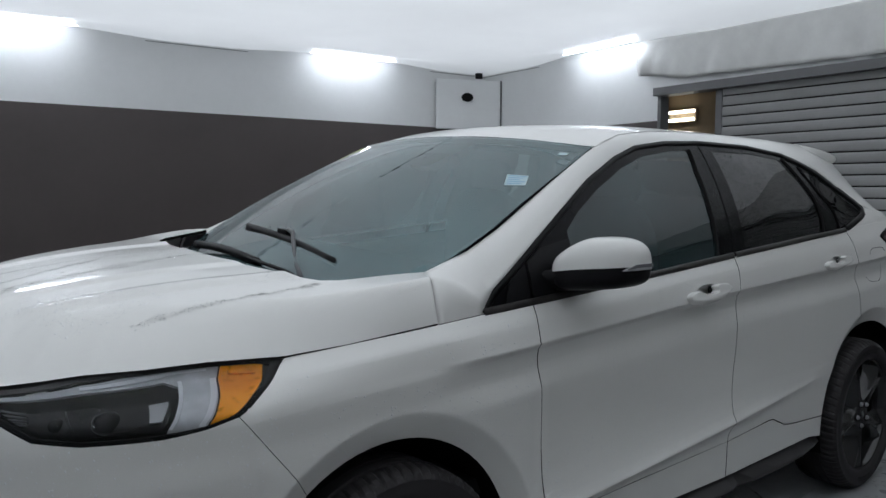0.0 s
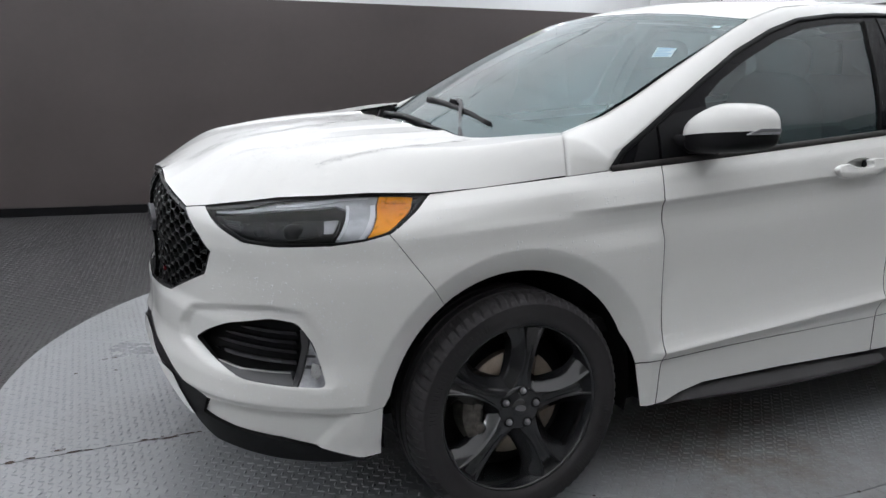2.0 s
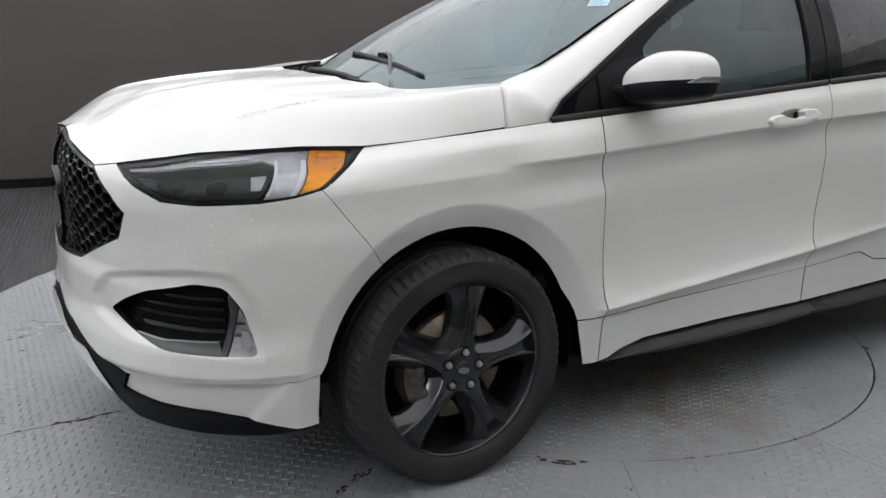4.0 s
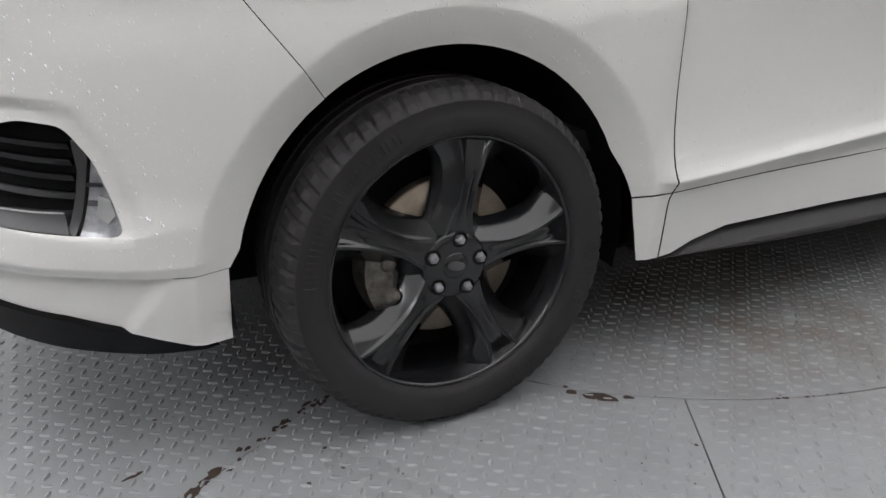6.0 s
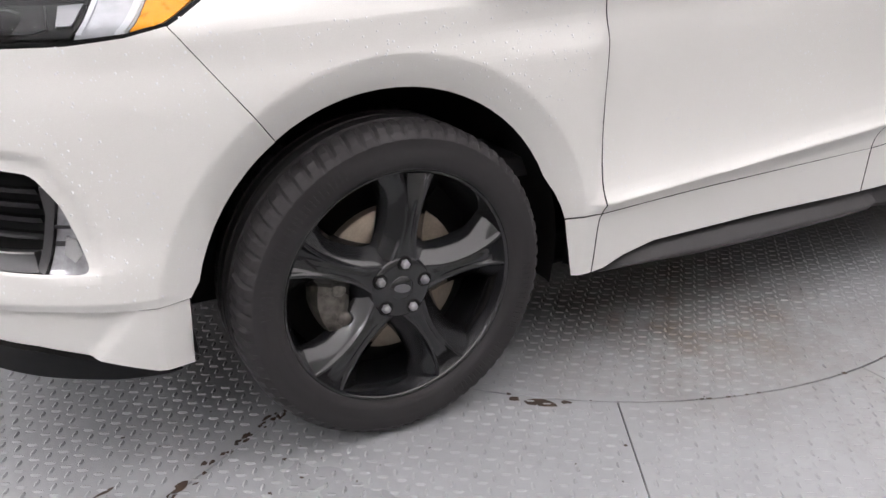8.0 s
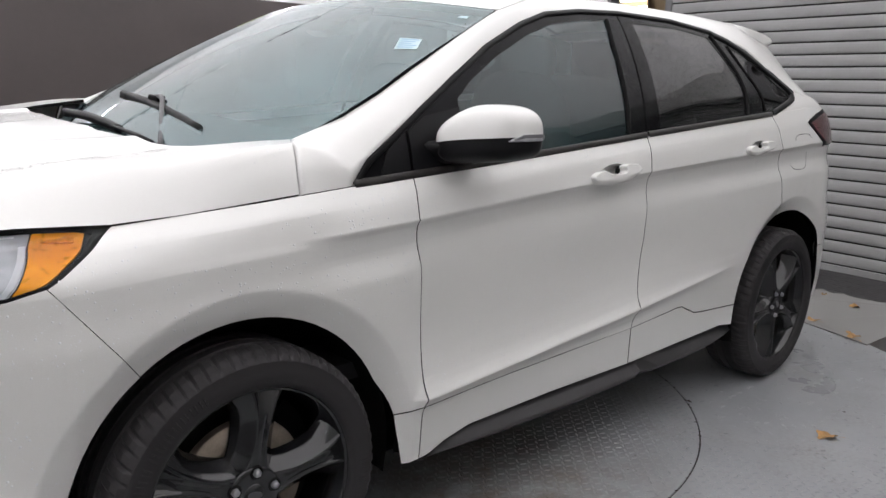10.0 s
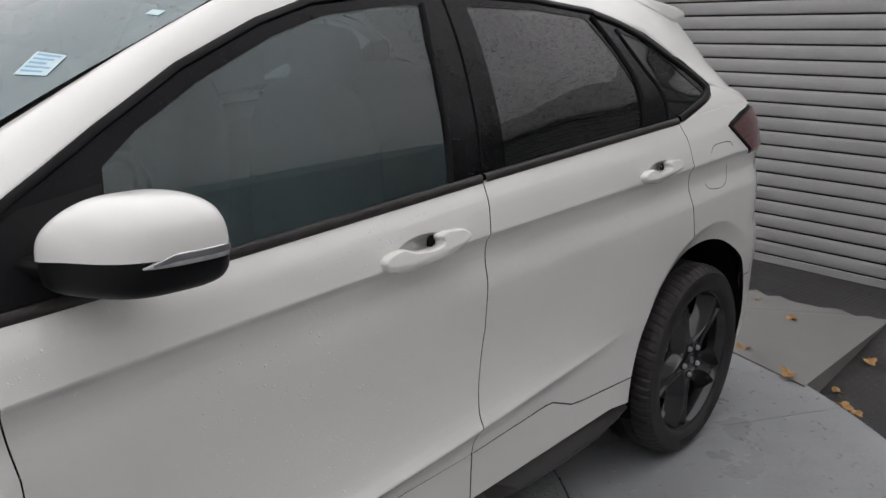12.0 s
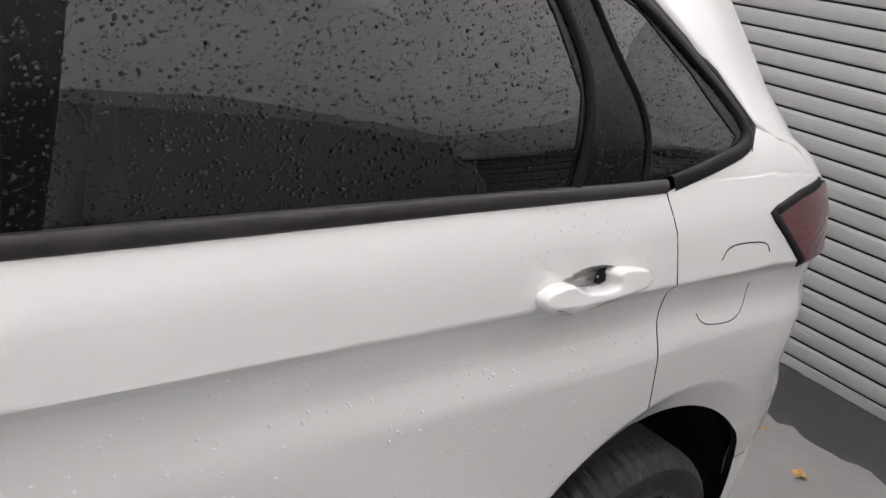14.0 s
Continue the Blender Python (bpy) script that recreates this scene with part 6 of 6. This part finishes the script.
# chipped paint and rust along the joints
rng = random.Random(4)
def chip(x, y, size, z=0.0012, stretch=1.0, turn=0.0):
    n = 9
    pts = []
    for k in range(n):
        a = 2 * math.pi * k / n
        r = size * (0.5 + 0.6 * rng.random())
        px, py = r * stretch * math.cos(a), r * math.sin(a)
        pts.append((x + px * math.cos(turn) - py * math.sin(turn), y + px * math.sin(turn) + py * math.cos(turn), z))
    return pts, [tuple(range(n))]
chips = []
for x, y, sz, st, tn in [(0.35, -0.985, 0.02, 3.0, -0.7), (0.30, -0.94, 0.012, 1.6, -0.7), (0.408, -1.018, 0.010, 1.5, -0.6), (-0.512, -0.884, 0.016, 1.4, 0.5), (-0.56, -0.93, 0.014, 1.8, 0.6), (-0.60, -0.955, 0.02, 1.6, 0.6), (-0.57, -1.0, 0.018, 1.6, 0.2), (-0.665, -0.985, 0.014, 1.6, 0.5), (-0.70, -1.01, 0.012, 1.5, 0.6), (-0.505, -1.011, 0.008, 1, 0), (-0.277, -0.98, 0.006, 1, 0), (-0.841, -0.428, 0.008, 1.4, 0), (-0.594, -0.648, 0.006, 1, 0), (0.42, -1.225, 0.006, 1, 0), (-0.29, -0.901, 0.007, 1, 0), (-0.353, -0.998, 0.006, 1, 0), (-1.126, 1.013, 0.01, 1, 0), (-1.171, 1.197, 0.011, 1.6, 0.2), (-1.306, 1.034, 0.010, 1.2, 0), (-1.123, 1.205, 0.011, 1.6, 0.2), (2.668, -1.352, 0.008, 1, 0), (-1.363, 0.17, 0.012, 3, 0), (-0.66, -0.83, 0.007, 3.5, 0.4), (2.05, -0.98, 0.008, 1, 0), (2.24, -0.84, 0.01, 2, 0.9)]:
    chips.append(chip(x, y, sz, 0.0013, st, tn))
for k in range(70):
    t = rng.random()
    x, y = -0.24 - 0.62 * t, -0.725 - 0.385 * t
    chips.append(chip(x + rng.gauss(0, 0.007), y + rng.gauss(0, 0.007), rng.uniform(0.003, 0.009), 0.0012, rng.uniform(1.2, 2.4), 0.55 + rng.gauss(0, 0.4)))
for k in range(34):
    chips.append(chip(rng.uniform(-1.60, -0.80), 0.133 + rng.gauss(0, 0.006), rng.uniform(0.003, 0.011), 0.0012, rng.uniform(1.5, 3.0), rng.gauss(0, 0.15)))
for k in range(14):
    chips.append(chip(rng.uniform(-0.86, -0.70), rng.uniform(-0.99, -0.93), rng.uniform(0.003, 0.008), 0.0012, rng.uniform(1, 2), rng.random()))
for k in range(110):
    a, r = rng.uniform(-2.9, -0.3), rng.uniform(0.9, 2.2)
    chips.append(chip(IN_C[0] + r * math.cos(a), IN_C[1] + r * math.sin(a), rng.uniform(0.0015, 0.004)))
for k in range(40):
    a = rng.uniform(-2.7, -0.5)
    chips.append(chip(IN_C[0] + IN_R * math.cos(a), IN_C[1] + IN_R * math.sin(a), rng.uniform(0.003, 0.007), 0.0012, 1.6, a + 1.57))
ch = new("rust_chips", mesh_of("rust_chips", *joined(*chips), RUST, False))
tagged(ch, "brown rust showing through chipped floor paint", kind="stuff")

# dry leaves
def leaf(x, y, z, size, turn, seed):
    r = random.Random(seed)
    lobes = []
    for k in range(22):
        a = 2 * math.pi * k / 22
        rad = size * (0.45 + 0.40 * abs(math.sin(2.5 * a + 0.4)) + 0.18 * r.random())
        lobes.append((rad * math.cos(a), rad * 0.7 * math.sin(a), 0.012 + size * 0.22 * math.sin(2 * a + seed) * r.uniform(0.6, 1.2)))
    verts = [(0, 0, 0.008)] + [(px, py, max(0.001, pz)) for px, py, pz in lobes] + [(-size * 1.5, 0.005, 0.003), (-size * 1.5, 0.009, 0.003)]
    faces = [(0, k, k % 22 + 1) for k in range(1, 23)] + [(0, 23, 24)]
    o = new("leaf", mesh_of("leaf", verts, faces, LEAF, False))
    o.matrix_basis = pose(x, y, z, 0, 0, turn)
    tagged(o, "curled dry brown leaf on the ground", "leaf", "fallen leaves")
def ramp_z(x, y):
    return 0.011 - 0.12 * (x - 3.9) / 1.5
for k, (x, y, z, sz) in enumerate([(4.86, -0.62, None, 0.055), (3.83, -0.97, None, 0.06), (4.05, -0.66, None, 0.045), (5.15, -0.30, None, 0.03), (4.62, -1.12, FLOOR_Z + 0.003, 0.06), (3.95, -1.19, FLOOR_Z + 0.003, 0.055), (3.90, -1.26, FLOOR_Z + 0.003, 0.04), (3.85, -1.16, FLOOR_Z + 0.003, 0.035), (4.1, -1.12, FLOOR_Z + 0.003, 0.04), (5.1, -1.25, FLOOR_Z + 0.003, 0.025), (2.323, -1.409, 0.002, 0.05), (5.0, 0.05, None, 0.03)]):
    leaf(x, y, ramp_z(x, y) if z is None else z, sz, 50 * k, k)

# fittings on the door side
room_box("wall_over_door", U1, U1 + 0.15, V0, 3.55, 2.63, CEIL_Z + 0.25, WALL_WHITE, label="white wall over the roller door")
room_box("door_header", U1 - 0.09, U1 + 0.10, V0, 3.55, 2.54, 2.628, FRAME_GREY, label="grey steel door header")
room_box("door_post", U1 - 0.01, U1 + 0.12, 3.50, 3.548, FLOOR_Z, 2.538, FRAME_GREY, label="grey steel door post")
room_box("door_rail", U1 + 0.0, U1 + 0.14, 2.70, 2.775, FLOOR_Z, 2.538, FRAME_GREY, label="dark roller door guide rail")
room_box("recess_wall", U1 + 0.90, U1 + 1.0, 2.2, 4.6, FLOOR_Z, 2.9, TAN, label="tan wall behind the door opening")
room_box("recess_side", U1 + 0.15, U1 + 0.90, 4.5, 4.6, FLOOR_Z, 2.9, TAN, label="tan side wall behind the opening")
room_box("recess_ceiling", U1 + 0.15, U1 + 0.90, 2.2, 4.5, 2.8, 2.9, TAN, label="tan ceiling behind the opening")
fx = thing("fluorescent_lamp", "twin warm fluorescent tube lamp on the tan wall", "lamp", ROOM @ pose(U1 + 0.86, 3.90, 2.40))
add("back_plate", box_mesh("back_plate", (0.04, 0.42, 0.16), TAN, 0.006), fx)
for dz in (-0.05, 0.05):
    add("tube", tube("tube", [(-0.035, -0.19, dz), (-0.035, 0.19, dz)], 0.016, TUBE), fx)
# roll of sheeting hung over the door
rows = []
for k in range(200):
    vv = 3.80 - k * 0.0385
    fold = 0.022 * math.sin(0.74 * k) + 0.022 * math.sin(0.245 * k + 1) + 0.02 * abs(math.sin(0.11 * k)) ** 6
    bot = 2.70 + 0.09 * smooth(3.0, 3.8, vv) - 0.03 * smooth(3.0, 1.0, vv)
    rows.append([(min(U1 - 0.026, U1 - 0.045 - 0.05 * t * (1 - t) * 2 - fold * t * (0.4 + math.sin(3 * t + 0.175 * k))), vv, CEIL_Z + 0.02 - (CEIL_Z + 0.02 - bot) * t) for t in [j / 12 for j in range(13)]])
v, f = loft(rows)
sheet = new("door_curtain", mesh_of("door_curtain", v, f, CLOTH))
sheet.matrix_basis = ROOM
mod = sheet.modifiers.new("thick", "SOLIDIFY")
mod.thickness = 0.003
tagged(sheet, "creased white tarpaulin hung along the door top", "curtain")
# white speaker box across the corner
sb = thing("corner_box", "white corner box with a dark oval opening", "box", ROOM @ pose(5.70, 6.60, 2.685, 0, 0, -20))
add("panel", box_mesh("panel", (0.94, 0.04, 0.69), WALL_WHITE, 0.006), sb)
add("frame_edge", box_mesh("frame_edge", (0.02, 0.05, 0.70), GREY_TRIM, 0.003, (0.48, 0, 0)), sb)
bm = bmesh.new()
bmesh.ops.create_cone(bm, cap_ends=True, segments=32, radius1=0.085, radius2=0.085, depth=0.03, matrix=pose(-0.02, -0.02, 0.10, 90, 0, 0) @ Matrix.Diagonal((1, 0.72, 1, 1)))
add("opening", from_bm("opening", bm, DARK, False), sb, "dark oval opening")
cu = thing("ceiling_sensor", "small black box in the ceiling corner", "sensor", ROOM @ pose(5.90, 6.62, CEIL_Z - 0.045))
add("body", box_mesh("body", (0.09, 0.06, 0.08), BLACK_TRIM, 0.006), cu)

# lamps at the wall tops, thrown up at the ceiling
def lamp(u, v, turn):
    m = ROOM @ pose(u, v, CEIL_Z - 0.05, 0, 0, turn)
    o = new("wall_lamp", mesh_of("wall_lamp", *ellipsoid((0, 0, 0), (0.62, 0.014, 0.008), 2.4), LAMP))
    o.matrix_basis = m @ pose(0, -0.22, 0.070)
    tagged(o, "bright white lamp at the top of the wall", "lamp", "lamps along the walls")
for u, v, turn in LAMPS_AT:
    lamp(u, v, turn)
# unseen area lamp added over the ceiling sheet, boxed in by slab and walls
room_box("roof_slab", U0 - 0.3, U1 + 0.3, V0 - 0.3, V1 + 0.3, CEIL_Z + 1.0, CEIL_Z + 1.1, WALL_WHITE, label="unseen slab added to hold in the overhead light")
for nm, bx in (("attic_wall_north", (U0 - 0.3, U1 + 0.3, V1 + 0.16, V1 + 0.3)), ("attic_wall_south", (U0 - 0.3, U1 + 0.3, V0 - 0.3, V0 - 0.16)), ("attic_wall_west", (U0 - 0.3, U0 - 0.16, V0 - 0.16, V1 + 0.16)), ("attic_wall_east", (U1 + 0.16, U1 + 0.3, V0 - 0.16, V1 + 0.16))):
    room_box(nm, *bx, CEIL_Z - 0.1, CEIL_Z + 1.0, WALL_WHITE, label="unseen white wall added to hold in the overhead light")
l = bpy.data.lights.new("ceiling_lamp", "AREA")
l.shape, l.size, l.size_y, l.energy, l.color = "RECTANGLE", U1 - U0 - 0.2, V1 - V0 - 0.2, LAMP_W, (1.0, 0.985, 0.965)
lo = new("ceiling_lamp", l)
lo.matrix_basis = ROOM @ pose((U0 + U1) / 2, (V0 + V1) / 2, CEIL_Z + 0.95)
# rain drops
WATER = glass("water_drop", (0.42, 0.43, 0.44), 1.5)
HOOD_WATER = glass("hood_water", (0.94, 0.943, 0.946), 1.33)
def drops(count, s0, s1, z0, z1, r0, r1, ok, off, seed, pt=surf_point, stretch=1.0):
    r = random.Random(seed)
    verts, faces = [], []
    for k in range(count):
        a, b = r.uniform(s0, s1), r.uniform(z0, z1)
        if not ok(a, b):
            continue
        p, n = pt(a, b, off)
        rad = r0 + (r1 - r0) * r.random() ** 3
        t = n.orthogonal().normalized()
        u = n.cross(t)
        t2 = t if abs(t.z) > abs(u.z) else u
        i = len(verts)
        for h, q in ((0.0, 1.0), (0.24, 0.75)):
            verts += [tuple(p + n * h * rad + (math.cos(2 * math.pi * j / 6) * t + math.sin(2 * math.pi * j / 6) * u) * rad * q * r.uniform(0.85, 1.15) + t2 * (stretch - 1) * rad * math.cos(2 * math.pi * j / 6 if t2 is t else 2 * math.pi * j / 6 - 1.57)) for j in range(6)]
        verts.append(tuple(p + n * 0.33 * rad))
        faces += [(i + j, i + (j + 1) % 6, i + 6 + (j + 1) % 6, i + 6 + j) for j in range(6)] + [(i + 6 + j, i + 6 + (j + 1) % 6, i + 12) for j in range(6)]
    return verts, faces
def on_skin(s, z):
    if z > belt(s) - 0.01 or math.hypot(s, z - HUB) < 0.45 or math.hypot(s - REAR_X, z - HUB) < 0.47:
        return False
    return not inside((s, z), HL) and not inside((s, z), GR) and not inside((s, z), FOG) and not inside((s, z), CUP_F) and noise.noise(Vector((s * 2.2, z * 2.2, 3))) > (-0.25 if z < crease(s) - 0.02 else 0.12)
def in_windows(s, z):
    return inside((s, z), front_surround) or inside((s, z), rear_surround)
hood_pt, ws_pt = height_point(hood_z), height_point(ws_z)
hood_poly = [(p[0], p[1]) for p in HOOD_EDGE[:0:-1]] + HOOD_REAR[::-1]
ws_poly = WS_BASE + WS_SIDE + WS_TOP
streaks = lambda x, y: inside((x, -abs(y)), hood_poly) and noise.noise(Vector((x * 2.5, y * 2.5, 7))) > 0.18
def runnels(x, y):
    """Where water stands in long streaks on the hood."""
    ragged = noise.noise(Vector((x * 9, y * 40, 3)))
    bands = ((-0.085 + 0.28 * max(0.0, x + 0.5), 0.034 * smooth(-0.05, -0.30, x) + 0.008, -0.86, -0.12), (0.07 + 0.36 * (x + 0.55), 0.016, -0.75, -0.35), (-0.65 + 0.10 * max(0.0, x + 0.2), 0.016, -0.56, -0.04))
    return inside((x, -abs(y)), hood_poly) and any(a < x < b and abs(y - mid) < half * (0.75 + 0.9 * ragged) for mid, half, a, b in bands)
parts_ = [drops(13000, 1.55, 2.97, 1.18, 1.66, 0.0008, 0.0025, in_windows, -0.0035, 21, stretch=1.12),
          drops(12000, 0.55, 2.97, 1.15, 1.66, 0.0006, 0.0016, in_windows, -0.0035, 2),
          drops(700, 0.60, 1.56, 1.15, 1.62, 0.0008, 0.0022, in_windows, -0.0035, 31, stretch=1.6),
          drops(1500, 0.1, 1.05, -0.75, 0.70, 0.0008, 0.0025, lambda x, y: inside((x, y if y < 0 else -y), ws_poly), 0.001, 4, ws_pt)]
rain = new("rain_drops", mesh_of("rain_drops", *joined(*parts_), WATER))
rain.matrix_basis = pose(0, 0.035, 0)
rain.visible_shadow = False
# opaque white puts the highlights of the water beads into their colour
BEAD = plain("water_bead_glint_white", (0.84, 0.85, 0.86), 0.12, spread=0.1)
beads = new("rain_beads", mesh_of("rain_beads", *joined(drops(15000, -1.0, 3.15, 0.45, 1.25, 0.0006, 0.0030, on_skin, 0.0, 1), drops(11000, -0.98, 0.2, -0.85, 0.6, 0.0006, 0.0026, streaks, 0.0, 3, hood_pt)), BEAD))
beads.matrix_basis = pose(0, 0.035, 0)
tagged(beads, "fine water beads on flank and hood, white for their glints", kind="stuff")
tagged(rain, "rain drops beaded on the car's paint and windows", kind="stuff")
# the far side of the upper body sits a little higher
film_ = new("hood_drops", mesh_of("hood_drops", *joined(drops(7000, -0.98, 0.0, -0.85, 0.6, 0.0010, 0.0036, streaks, 0.0, 8, hood_pt), drops(26000, -0.88, 0.0, -0.72, 0.25, 0.0014, 0.0050, runnels, 0.0003, 9, hood_pt)), HOOD_WATER))
film_.matrix_basis = pose(0, 0.035, 0)
film_.visible_shadow = False
tagged(film_, "rain water standing in streaks on the hood", kind="stuff")
for o in [*car.children_recursive, rain, beads, film_]:
    if o.type == "MESH" and (o in (rain, beads, film_) or o.matrix_basis == Matrix()):
        for vv in o.data.vertices:
            vv.co.z += 0.045 * max(0.0, vv.co.y + 0.66) * smooth(0.80, 1.05, vv.co.z)
